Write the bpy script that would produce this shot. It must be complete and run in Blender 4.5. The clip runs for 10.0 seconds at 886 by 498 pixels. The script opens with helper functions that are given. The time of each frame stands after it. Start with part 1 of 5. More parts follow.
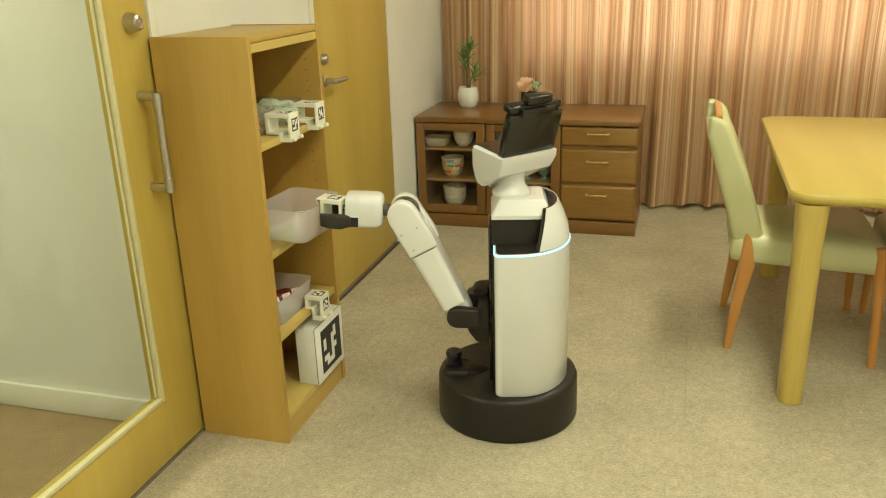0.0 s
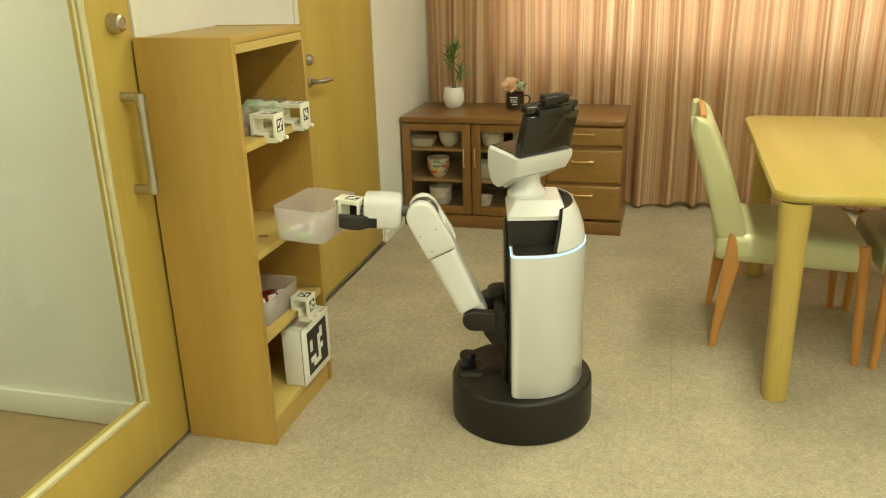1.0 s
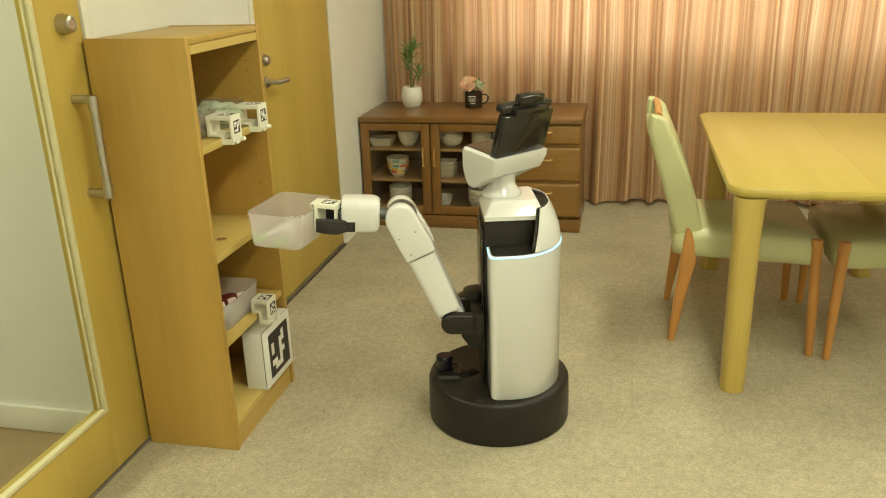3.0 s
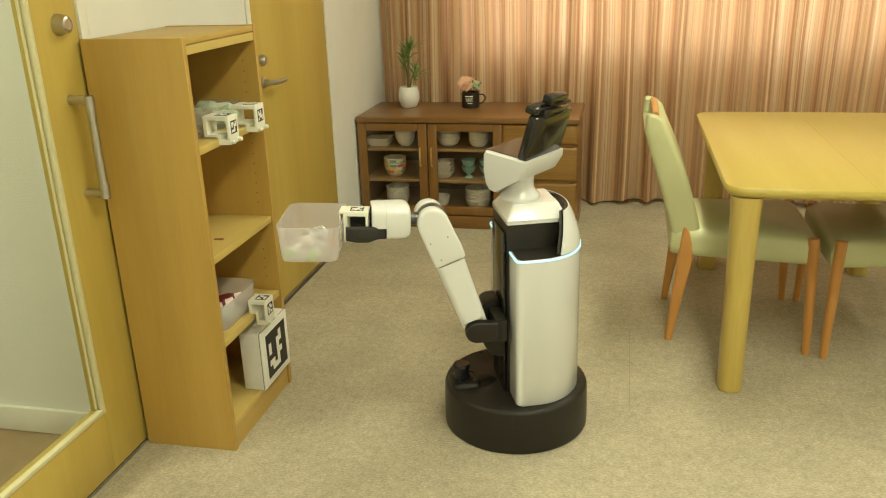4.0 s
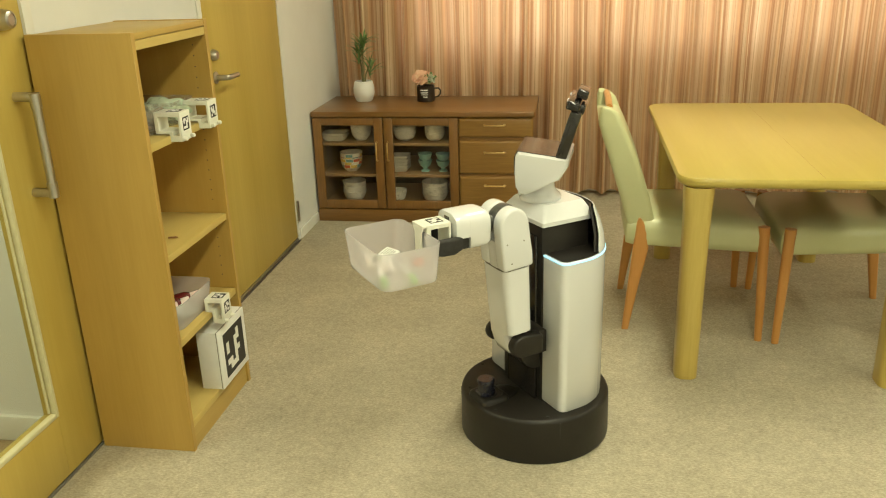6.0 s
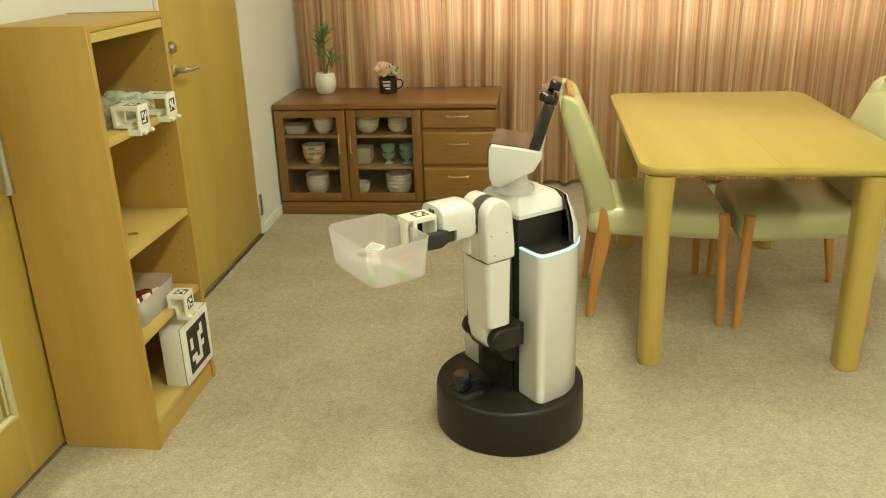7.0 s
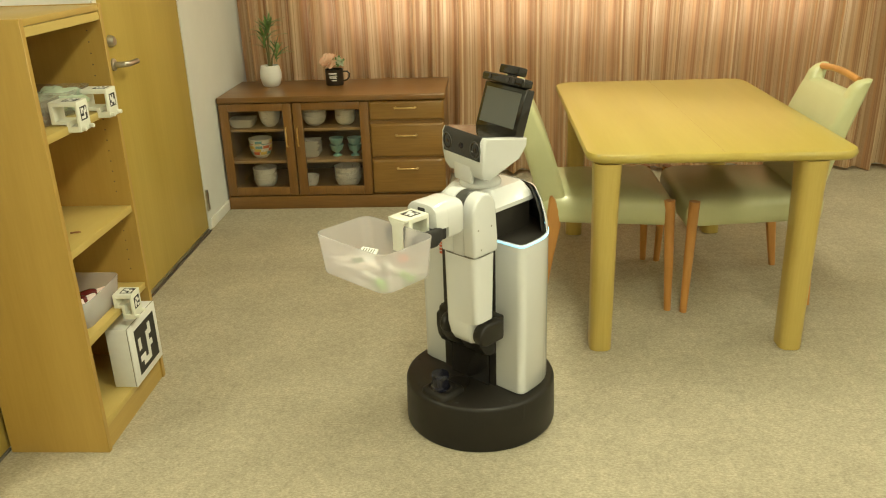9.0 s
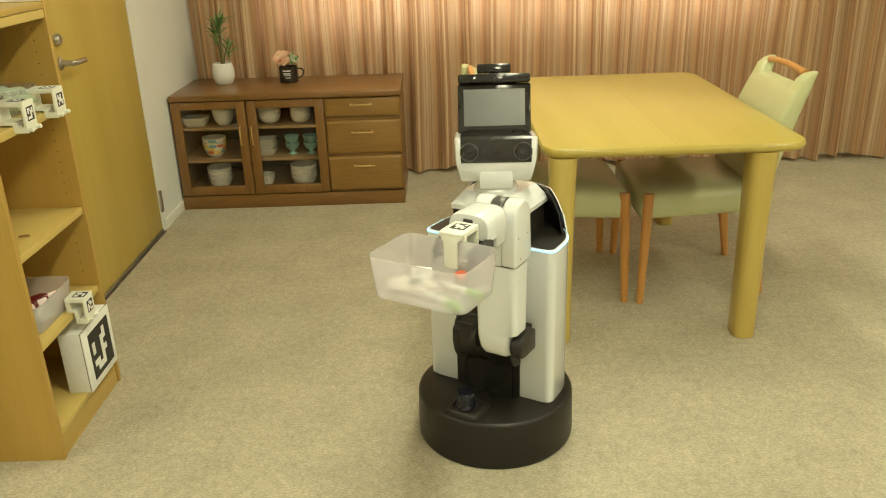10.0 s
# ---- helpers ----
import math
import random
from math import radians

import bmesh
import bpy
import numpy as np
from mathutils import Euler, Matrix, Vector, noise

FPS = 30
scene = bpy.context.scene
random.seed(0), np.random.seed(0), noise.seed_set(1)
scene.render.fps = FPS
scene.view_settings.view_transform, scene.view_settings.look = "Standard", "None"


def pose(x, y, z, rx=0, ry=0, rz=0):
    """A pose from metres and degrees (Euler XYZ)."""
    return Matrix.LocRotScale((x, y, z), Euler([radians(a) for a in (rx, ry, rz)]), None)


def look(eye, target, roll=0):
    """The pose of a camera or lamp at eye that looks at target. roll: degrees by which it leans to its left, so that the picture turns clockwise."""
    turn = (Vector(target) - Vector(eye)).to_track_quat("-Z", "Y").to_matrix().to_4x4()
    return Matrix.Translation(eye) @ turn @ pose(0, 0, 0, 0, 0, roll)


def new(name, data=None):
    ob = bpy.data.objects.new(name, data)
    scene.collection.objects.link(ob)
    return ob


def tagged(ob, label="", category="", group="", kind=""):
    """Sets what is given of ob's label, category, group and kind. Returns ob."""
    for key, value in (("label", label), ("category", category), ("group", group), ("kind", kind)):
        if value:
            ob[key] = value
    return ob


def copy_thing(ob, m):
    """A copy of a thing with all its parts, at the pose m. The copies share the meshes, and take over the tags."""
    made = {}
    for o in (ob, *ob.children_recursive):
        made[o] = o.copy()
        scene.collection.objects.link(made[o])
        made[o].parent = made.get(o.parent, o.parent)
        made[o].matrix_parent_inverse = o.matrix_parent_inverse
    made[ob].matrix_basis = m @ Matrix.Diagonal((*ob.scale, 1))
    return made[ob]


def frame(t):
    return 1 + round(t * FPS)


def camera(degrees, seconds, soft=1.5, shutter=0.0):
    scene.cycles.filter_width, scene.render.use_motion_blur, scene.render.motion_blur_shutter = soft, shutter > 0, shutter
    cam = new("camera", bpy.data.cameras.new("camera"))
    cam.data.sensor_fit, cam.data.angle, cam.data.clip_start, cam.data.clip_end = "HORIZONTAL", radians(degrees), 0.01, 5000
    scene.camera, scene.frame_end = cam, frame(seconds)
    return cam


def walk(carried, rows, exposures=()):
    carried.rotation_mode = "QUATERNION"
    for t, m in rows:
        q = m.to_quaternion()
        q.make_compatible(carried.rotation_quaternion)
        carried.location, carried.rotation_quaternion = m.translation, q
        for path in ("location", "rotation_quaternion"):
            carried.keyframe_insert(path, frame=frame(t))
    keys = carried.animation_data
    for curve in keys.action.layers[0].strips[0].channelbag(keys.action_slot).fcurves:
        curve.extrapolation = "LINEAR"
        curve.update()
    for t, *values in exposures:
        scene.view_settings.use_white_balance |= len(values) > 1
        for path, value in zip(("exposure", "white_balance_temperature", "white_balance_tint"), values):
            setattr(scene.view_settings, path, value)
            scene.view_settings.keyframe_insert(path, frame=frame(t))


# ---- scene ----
cam = camera(56.8, 10.0, soft=1.1)

# The camera pans on a tripod: one eye, and a turn for each time.
EYE = Vector((0.0, 0.0, 1.37))
CAMERA_TURN = [  # seconds, yaw, pitch, lean in degrees
    (0.0, 16.74, -19.29, -1.81),
    (0.5, 16.41, -19.30, -1.80),
    (1.0, 15.72, -19.30, -1.79),
    (1.5, 14.80, -19.32, -1.80),
    (2.0, 13.77, -19.36, -1.84),
    (2.5, 13.14, -19.40, -1.81),
    (4.0, 12.64, -19.43, -1.86),
    (4.5, 12.57, -19.44, -1.83),
    (5.0, 12.30, -19.44, -1.82),
    (5.5, 11.04, -19.58, -1.84),
    (6.0, 9.54, -19.94, -1.84),
    (7.5, 5.84, -20.86, -1.88),
    (8.0, 4.89, -21.06, -1.90),
    (8.5, 4.21, -21.18, -1.92),
    (9.0, 3.31, -21.32, -1.92),
    (9.5, 2.14, -21.51, -1.94),
    (10.0, 0.21, -21.68, -1.90),
]


def aim(yaw, pitch, lean):
    a, b = radians(yaw), radians(pitch)
    way = Vector((-math.sin(a) * math.cos(b), math.cos(a) * math.cos(b), math.sin(b)))
    return look(EYE, EYE + way, lean)


walk(cam, [(t, aim(y, p, r)) for t, y, p, r in CAMERA_TURN], exposures=[(0.0, 0.0), (10.0, 0.0)])

# ---- light ----
world = bpy.data.worlds.new("world")
scene.world = world
world.use_nodes = True
sky = world.node_tree.nodes.new("ShaderNodeTexSky")
sky.sky_type = "NISHITA"
sky.sun_disc = False
sky.sun_elevation, sky.sun_rotation = radians(38), radians(10)
world.node_tree.links.new(sky.outputs[0], world.node_tree.nodes["Background"].inputs[0])
world.node_tree.nodes["Background"].inputs[1].default_value = 0.12


def area(name, m, sx, sy, watts, colour):
    data = bpy.data.lights.new(name, "AREA")
    data.shape, data.size, data.size_y, data.energy, data.color = "RECTANGLE", sx, sy, watts, colour
    ob = new(name, data)
    ob.matrix_world = m
    return ob


LAMPS = [(0.42, -1.4, 33), (0.42, 1.0, 34), (0.42, 3.2, 27), (3.1, -1.4, 32), (3.1, 1.0, 24), (3.1, 3.2, 13)]
TUBE = (1.0, 0.99, 0.675)
for lx, ly, watts in LAMPS:
    area("ceiling_lamp", pose(lx, ly, 2.63), 0.22, 1.20, watts, TUBE)
area("corridor_lamp", pose(-2.3, 0.9, 2.40), 0.3, 1.2, 31, TUBE)
area("window_daylight", pose(0.50, 4.92, 1.45, 90, 0, 180), 2.75, 1.18, 45, (1.0, 0.90, 0.80))

# ---- materials ----


def mat(name, colour, rough=0.5, metal=0.0, second=None, scale=8.0, stretch=(1, 1, 1), bump=0.0, bump_scale=200.0, spec=0.5, detail=6.0, coat=0.0, lo=0.35, hi=0.65, rand=0.0):
    m = bpy.data.materials.new(name)
    m.use_nodes = True
    nt = m.node_tree
    n, l = nt.nodes, nt.links
    p = n["Principled BSDF"]
    p.inputs["Roughness"].default_value = rough
    p.inputs["Metallic"].default_value = metal
    p.inputs["Specular IOR Level"].default_value = spec
    p.inputs["Coat Weight"].default_value = coat
    p.inputs["Coat Roughness"].default_value = 0.08
    p.inputs["Base Color"].default_value = (*colour, 1)
    tc = n.new("ShaderNodeTexCoord")
    mp = n.new("ShaderNodeMapping")
    mp.inputs["Scale"].default_value = stretch
    l.new(tc.outputs["Object"], mp.inputs[0])
    if second:
        tx = n.new("ShaderNodeTexNoise")
        tx.inputs["Scale"].default_value, tx.inputs["Detail"].default_value, tx.inputs["Roughness"].default_value = scale, detail, 0.62
        l.new(mp.outputs[0], tx.inputs["Vector"])
        cr = n.new("ShaderNodeValToRGB")
        cr.color_ramp.elements[0].position, cr.color_ramp.elements[1].position = lo, hi
        cr.color_ramp.elements[0].color, cr.color_ramp.elements[1].color = (*colour, 1), (*second, 1)
        l.new(tx.outputs["Fac"], cr.inputs[0])
        out = cr.outputs[0]
        if rand:
            oi = n.new("ShaderNodeObjectInfo")
            hs = n.new("ShaderNodeHueSaturation")
            mr = n.new("ShaderNodeMapRange")
            mr.inputs["To Min"].default_value, mr.inputs["To Max"].default_value = 1 - rand, 1 + rand
            l.new(oi.outputs["Random"], mr.inputs[0])
            l.new(mr.outputs[0], hs.inputs["Value"])
            l.new(out, hs.inputs["Color"])
            out = hs.outputs[0]
        l.new(out, p.inputs["Base Color"])
    if bump:
        bt = n.new("ShaderNodeTexNoise")
        bt.inputs["Scale"].default_value, bt.inputs["Detail"].default_value = bump_scale, 4
        l.new(mp.outputs[0], bt.inputs["Vector"])
        b = n.new("ShaderNodeBump")
        b.inputs["Strength"].default_value, b.inputs["Distance"].default_value = bump, 0.004
        l.new(bt.outputs["Fac"], b.inputs["Height"])
        l.new(b.outputs[0], p.inputs["Normal"])
    return m


def wood(name, a, b, rough, along="z", grain=14.0, coat=0.0, bump=0.06, fine=0.35):
    """Grain drawn out along one axis: broad bands under fine streaks."""
    m = mat(name, a, rough, coat=coat)
    n, l = m.node_tree.nodes, m.node_tree.links
    p, mp = n["Principled BSDF"], n["Mapping"]
    mp.inputs["Scale"].default_value = {"x": (0.06, 1, 1), "y": (1, 0.06, 1), "z": (1, 1, 0.06)}[along]
    t1, t2 = n.new("ShaderNodeTexNoise"), n.new("ShaderNodeTexNoise")
    t1.inputs["Scale"].default_value, t1.inputs["Detail"].default_value = grain, 3
    t2.inputs["Scale"].default_value, t2.inputs["Detail"].default_value = grain * 14, 5
    t1.inputs["Distortion"].default_value = 0.6
    mx = n.new("ShaderNodeMix")
    mx.inputs["Factor"].default_value = fine
    cr = n.new("ShaderNodeValToRGB")
    cr.color_ramp.elements[0].position, cr.color_ramp.elements[1].position = 0.34, 0.68
    cr.color_ramp.elements[0].color, cr.color_ramp.elements[1].color = (*a, 1), (*b, 1)
    for t in (t1, t2):
        l.new(mp.outputs[0], t.inputs["Vector"])
    l.new(t1.outputs["Fac"], mx.inputs["A"])
    l.new(t2.outputs["Fac"], mx.inputs["B"])
    l.new(mx.outputs["Result"], cr.inputs[0])
    l.new(cr.outputs[0], p.inputs["Base Color"])
    bp = n.new("ShaderNodeBump")
    bp.inputs["Strength"].default_value, bp.inputs["Distance"].default_value = bump, 0.002
    l.new(t2.outputs["Fac"], bp.inputs["Height"])
    l.new(bp.outputs[0], p.inputs["Normal"])
    return m


def glow(name, colour, strength):
    m = bpy.data.materials.new(name)
    m.use_nodes = True
    p = m.node_tree.nodes["Principled BSDF"]
    p.inputs["Base Color"].default_value = (*colour, 1)
    p.inputs["Emission Color"].default_value = (*colour, 1)
    p.inputs["Emission Strength"].default_value = strength
    return m


def clear(name, tint, gloss_rough=0.02, milky=0.0, milk=(0.8, 0.8, 0.8)):
    """A thin pane or wall that lets light straight through, with Fresnel gloss and, if milky, a scattering share."""
    m = bpy.data.materials.new(name)
    m.use_nodes = True
    n, l = m.node_tree.nodes, m.node_tree.links
    n.remove(n["Principled BSDF"])
    tr, gl, mx = n.new("ShaderNodeBsdfTransparent"), n.new("ShaderNodeBsdfGlossy"), n.new("ShaderNodeMixShader")
    lw, pw, ma = n.new("ShaderNodeLayerWeight"), n.new("ShaderNodeMath"), n.new("ShaderNodeMath")
    lw.inputs["Blend"].default_value = 0.5
    pw.operation, ma.operation = "POWER", "MULTIPLY_ADD"
    pw.inputs[1].default_value = 5.0
    ma.inputs[1].default_value, ma.inputs[2].default_value = 0.75, 0.03
    l.new(lw.outputs["Facing"], pw.inputs[0])
    l.new(pw.outputs[0], ma.inputs[0])
    tr.inputs[0].default_value = (*tint, 1)
    gl.inputs["Roughness"].default_value = gloss_rough
    l.new(ma.outputs[0], mx.inputs[0])
    body = tr.outputs[0]
    if milky:
        df, tl, m1, m2 = n.new("ShaderNodeBsdfDiffuse"), n.new("ShaderNodeBsdfTranslucent"), n.new("ShaderNodeMixShader"), n.new("ShaderNodeMixShader")
        df.inputs[0].default_value = tl.inputs[0].default_value = (*milk, 1)
        m1.inputs[0].default_value = 0.55
        l.new(df.outputs[0], m1.inputs[1])
        l.new(tl.outputs[0], m1.inputs[2])
        m2.inputs[0].default_value = milky
        l.new(body, m2.inputs[1])
        l.new(m1.outputs[0], m2.inputs[2])
        body = m2.outputs[0]
    l.new(body, mx.inputs[1])
    l.new(gl.outputs[0], mx.inputs[2])
    l.new(mx.outputs[0], n["Material Output"].inputs[0])
    return m


def curtain_cloth():
    """Striped cloth, the stripes told by how far along the cloth they lie; light shines through it."""
    m = bpy.data.materials.new("curtain_cloth")
    m.use_nodes = True
    n, l = m.node_tree.nodes, m.node_tree.links
    p = n["Principled BSDF"]
    p.inputs["Roughness"].default_value = 0.9
    p.inputs["Specular IOR Level"].default_value = 0.15
    uv = n.new("ShaderNodeUVMap")
    sep = n.new("ShaderNodeSeparateXYZ")
    l.new(uv.outputs[0], sep.inputs[0])
    # One repeat of the woven stripes, as shares of its width, with thin dark threads between the bands
    RUST, TAN, CREAM, THREAD, OCHRE = (0.45, 0.235, 0.125), (0.58, 0.39, 0.235), (0.75, 0.58, 0.385), (0.36, 0.19, 0.10), (0.62, 0.365, 0.19)
    bands = [(0.0, RUST), (0.10, TAN), (0.16, CREAM), (0.245, THREAD), (0.255, CREAM), (0.33, TAN), (0.40, THREAD), (0.41, TAN), (0.47, OCHRE), (0.55, RUST),
             (0.60, THREAD), (0.61, RUST), (0.66, TAN), (0.72, THREAD), (0.728, CREAM), (0.80, TAN), (0.84, THREAD), (0.85, OCHRE), (0.92, CREAM), (0.97, THREAD), (0.98, RUST)]
    turns, frac = n.new("ShaderNodeMath"), n.new("ShaderNodeMath")
    turns.operation, frac.operation = "MULTIPLY", "FRACT"
    turns.inputs[1].default_value = 1 / 0.235
    l.new(sep.outputs[0], turns.inputs[0])
    l.new(turns.outputs[0], frac.inputs[0])
    cr = n.new("ShaderNodeValToRGB")
    cr.color_ramp.interpolation = "CONSTANT"
    for k, (at, c) in enumerate(bands):
        e = cr.color_ramp.elements[k] if k < 2 else cr.color_ramp.elements.new(at)
        e.position, e.color = at, (*c, 1)
    l.new(frac.outputs[0], cr.inputs[0])
    tx = n.new("ShaderNodeTexNoise")
    tx.noise_dimensions = "1D"
    tx.inputs["Scale"].default_value, tx.inputs["Detail"].default_value = 70.0, 3.0
    l.new(sep.outputs[0], tx.inputs["W"])
    weft = n.new("ShaderNodeValToRGB")
    weft.color_ramp.elements[0].position, weft.color_ramp.elements[1].position = 0.36, 0.62
    weft.color_ramp.elements[0].color, weft.color_ramp.elements[1].color = (0.50, 0.29, 0.15, 1), (0.76, 0.58, 0.37, 1)
    l.new(tx.outputs["Fac"], weft.inputs[0])
    mx = n.new("ShaderNodeMix")
    mx.data_type = "RGBA"
    mx.inputs["Factor"].default_value = 0.38
    l.new(cr.outputs[0], mx.inputs["A"])
    l.new(weft.outputs[0], mx.inputs["B"])
    wv = n.new("ShaderNodeTexNoise")
    wv.inputs["Scale"].default_value, wv.inputs["Detail"].default_value = 900, 2
    tc = n.new("ShaderNodeTexCoord")
    l.new(tc.outputs["Object"], wv.inputs["Vector"])
    bp = n.new("ShaderNodeBump")
    bp.inputs["Strength"].default_value, bp.inputs["Distance"].default_value = 0.25, 0.001
    l.new(wv.outputs["Fac"], bp.inputs["Height"])
    l.new(bp.outputs[0], p.inputs["Normal"])
    l.new(mx.outputs["Result"], p.inputs["Base Color"])
    tl, ms = n.new("ShaderNodeBsdfTranslucent"), n.new("ShaderNodeMixShader")
    l.new(mx.outputs["Result"], tl.inputs[0])
    ms.inputs[0].default_value = 0.30
    l.new(p.outputs[0], ms.inputs[1])
    l.new(tl.outputs[0], ms.inputs[2])
    l.new(ms.outputs[0], n["Material Output"].inputs[0])
    return m


def carpet():
    """Loop pile in mixed yarns: fine flecks drawn out across the room over broad worn patches."""
    m = mat("loop_carpet", (0.355, 0.313, 0.224), 0.95, second=(0.525, 0.468, 0.348), scale=170, stretch=(0.62, 1, 1), detail=9, bump=0.7, bump_scale=330, spec=0.08, lo=0.36, hi=0.66)
    n, l = m.node_tree.nodes, m.node_tree.links
    p = n["Principled BSDF"]
    flecks = p.inputs["Base Color"].links[0].from_socket
    tc = n["Texture Coordinate"]
    last = flecks
    for scale, lo, hi in ((5.0, 0.92, 1.07), (38.0, 0.90, 1.10)):
        tx, mr, hs = n.new("ShaderNodeTexNoise"), n.new("ShaderNodeMapRange"), n.new("ShaderNodeHueSaturation")
        tx.inputs["Scale"].default_value, tx.inputs["Detail"].default_value = scale, 4
        mr.inputs["From Min"].default_value, mr.inputs["From Max"].default_value = 0.3, 0.7
        mr.inputs["To Min"].default_value, mr.inputs["To Max"].default_value = lo, hi
        l.new(tc.outputs["Object"], tx.inputs["Vector"])
        l.new(tx.outputs["Fac"], mr.inputs[0])
        l.new(mr.outputs[0], hs.inputs["Value"])
        l.new(last, hs.inputs["Color"])
        last = hs.outputs[0]
    l.new(last, p.inputs["Base Color"])
    return m


M_WALL = mat("wall_paint", (0.74, 0.74, 0.70), 0.75, second=(0.70, 0.70, 0.66), scale=3.0, bump=0.08, bump_scale=350)
M_CEIL = mat("ceiling_board", (0.78, 0.78, 0.76), 0.9, second=(0.70, 0.70, 0.68), scale=60)
M_CARPET = carpet()
M_CORRIDOR = mat("corridor_floor", (0.28, 0.19, 0.10), 0.6, second=(0.33, 0.23, 0.125), scale=12, spec=0.3)
M_DOOR = wood("door_veneer", (0.46, 0.33, 0.068), (0.535, 0.395, 0.095), 0.45, "z", 6, bump=0.03, fine=0.28)
M_BEAD = mat("glazing_bead", (0.62, 0.58, 0.36), 0.5, second=(0.57, 0.53, 0.31), scale=30)
M_SHELF_V = wood("shelf_veneer_upright", (0.42, 0.26, 0.058), (0.48, 0.308, 0.076), 0.42, "z", 12, bump=0.04)
M_SHELF_H = wood("shelf_veneer_flat", (0.44, 0.295, 0.075), (0.51, 0.35, 0.10), 0.42, "y", 12, bump=0.04)
M_SHELF_EDGE = wood("shelf_edging", (0.53, 0.39, 0.115), (0.58, 0.44, 0.145), 0.4, "y", 16, bump=0.03)
M_TABLE = wood("table_beech", (0.450, 0.345, 0.070), (0.508, 0.398, 0.094), 0.30, "y", 7, coat=0.22, bump=0.012, fine=0.25)
M_LEG = wood("table_leg_beech", (0.465, 0.34, 0.08), (0.55, 0.415, 0.115), 0.32, "z", 12, coat=0.2, bump=0.03)
M_CHAIRLEG = wood("chair_leg_wood", (0.50, 0.225, 0.055), (0.58, 0.28, 0.08), 0.35, "z", 16, coat=0.2, bump=0.03)
# Shelf veneer reddened for the warm bounced light in the shaded compartments.
M_SHELF_BACK_BOUNCE = wood("shelf_back_bounce_red", (0.47, 0.185, 0.050), (0.53, 0.225, 0.065), 0.5, "z", 12, bump=0.04)
# For the added tint board under the table; also the leaf joint and clip.
M_UNDER = wood("red_brown_wood", (0.26, 0.125, 0.05), (0.31, 0.155, 0.065), 0.6, "y", 10, bump=0.03)
M_VINYL = mat("pale_green_vinyl", (0.55, 0.56, 0.32), 0.34, second=(0.51, 0.52, 0.29), scale=5, coat=0.18, bump=0.03, bump_scale=300, spec=0.5)
M_SB = wood("sideboard_walnut", (0.160, 0.076, 0.019), (0.245, 0.122, 0.032), 0.33, "x", 14, coat=0.25, bump=0.05, fine=0.5)
M_SB_V = wood("sideboard_walnut_upright", (0.170, 0.080, 0.019), (0.250, 0.122, 0.031), 0.33, "z", 14, coat=0.25, bump=0.05, fine=0.5)
M_DRAWER = wood("drawer_front_walnut", (0.23, 0.12, 0.026), (0.32, 0.175, 0.043), 0.33, "x", 14, coat=0.25, bump=0.05, fine=0.5)
# Walnut darkened in its colour for the shade inside the cabinet.
M_SB_BACK_SHADE = wood("sideboard_back_in_shade", (0.075, 0.040, 0.018), (0.105, 0.056, 0.025), 0.6, "x", 14)
M_SB_IN = wood("sideboard_inside", (0.28, 0.17, 0.075), (0.35, 0.215, 0.10), 0.6, "x", 14)
M_BRASS = mat("aged_brass", (0.86, 0.66, 0.32), 0.42, 1.0, second=(0.66, 0.47, 0.20), scale=40)
M_STEEL = mat("brushed_steel", (0.54, 0.52, 0.47), 0.36, 1.0, second=(0.51, 0.49, 0.445), scale=120, stretch=(6, 6, 1))
M_DARK = mat("dark_threshold", (0.06, 0.045, 0.035), 0.5, second=(0.10, 0.085, 0.07), scale=50)
M_WHITE = mat("robot_white_gloss", (0.705, 0.715, 0.715), 0.18, second=(0.685, 0.695, 0.695), scale=4, coat=0.3, spec=0.5)
M_BLACK = mat("robot_black_satin", (0.014, 0.012, 0.010), 0.40, second=(0.018, 0.015, 0.012), scale=30, bump=0.06, bump_scale=500, spec=0.35)
M_GLOSSBLACK = mat("black_gloss_plastic", (0.016, 0.014, 0.013), 0.12, second=(0.02, 0.018, 0.016), scale=20, spec=0.6)
M_RUBBER = mat("black_rubber", (0.018, 0.017, 0.016), 0.7, second=(0.03, 0.028, 0.026), scale=80, bump=0.15, bump_scale=400)
M_SCREEN = mat("tablet_screen", (0.10, 0.105, 0.10), 0.28, second=(0.115, 0.12, 0.112), scale=3, spec=0.7)
M_LENS = mat("camera_lens", (0.012, 0.010, 0.014), 0.05, second=(0.02, 0.012, 0.02), scale=30, spec=0.8)
M_LENSBLUE = mat("scanner_window", (0.010, 0.010, 0.018), 0.2, second=(0.014, 0.014, 0.024), scale=30)
M_GREY = mat("dark_grey_joint", (0.055, 0.054, 0.050), 0.35, 0.3, second=(0.13, 0.13, 0.12), scale=30)
M_SEAM = mat("seam_shadow_gap", (0.16, 0.145, 0.115), 0.8, second=(0.22, 0.20, 0.16), scale=50)
M_LED = glow("light_ring", (0.36, 0.80, 1.0), 1.15)
M_CARPET_JOINT = mat("carpet_joint_fibre", (0.27, 0.235, 0.165), 0.95, second=(0.31, 0.27, 0.19), scale=60)
M_PRINT = mat("printed_white_plastic", (0.80, 0.80, 0.70), 0.55, second=(0.77, 0.77, 0.66), scale=40, bump=0.15, bump_scale=600)
M_TAGBLACK = mat("tag_black_ink", (0.022, 0.020, 0.018), 0.6, second=(0.03, 0.027, 0.025), scale=60)
M_TAGWHITE = mat("tag_white_paper", (0.80, 0.80, 0.76), 0.7, second=(0.77, 0.77, 0.73), scale=40)
M_TUB = clear("frosted_polypropylene", (0.97, 0.96, 0.97), 0.25, 0.335, (0.93, 0.91, 0.95))
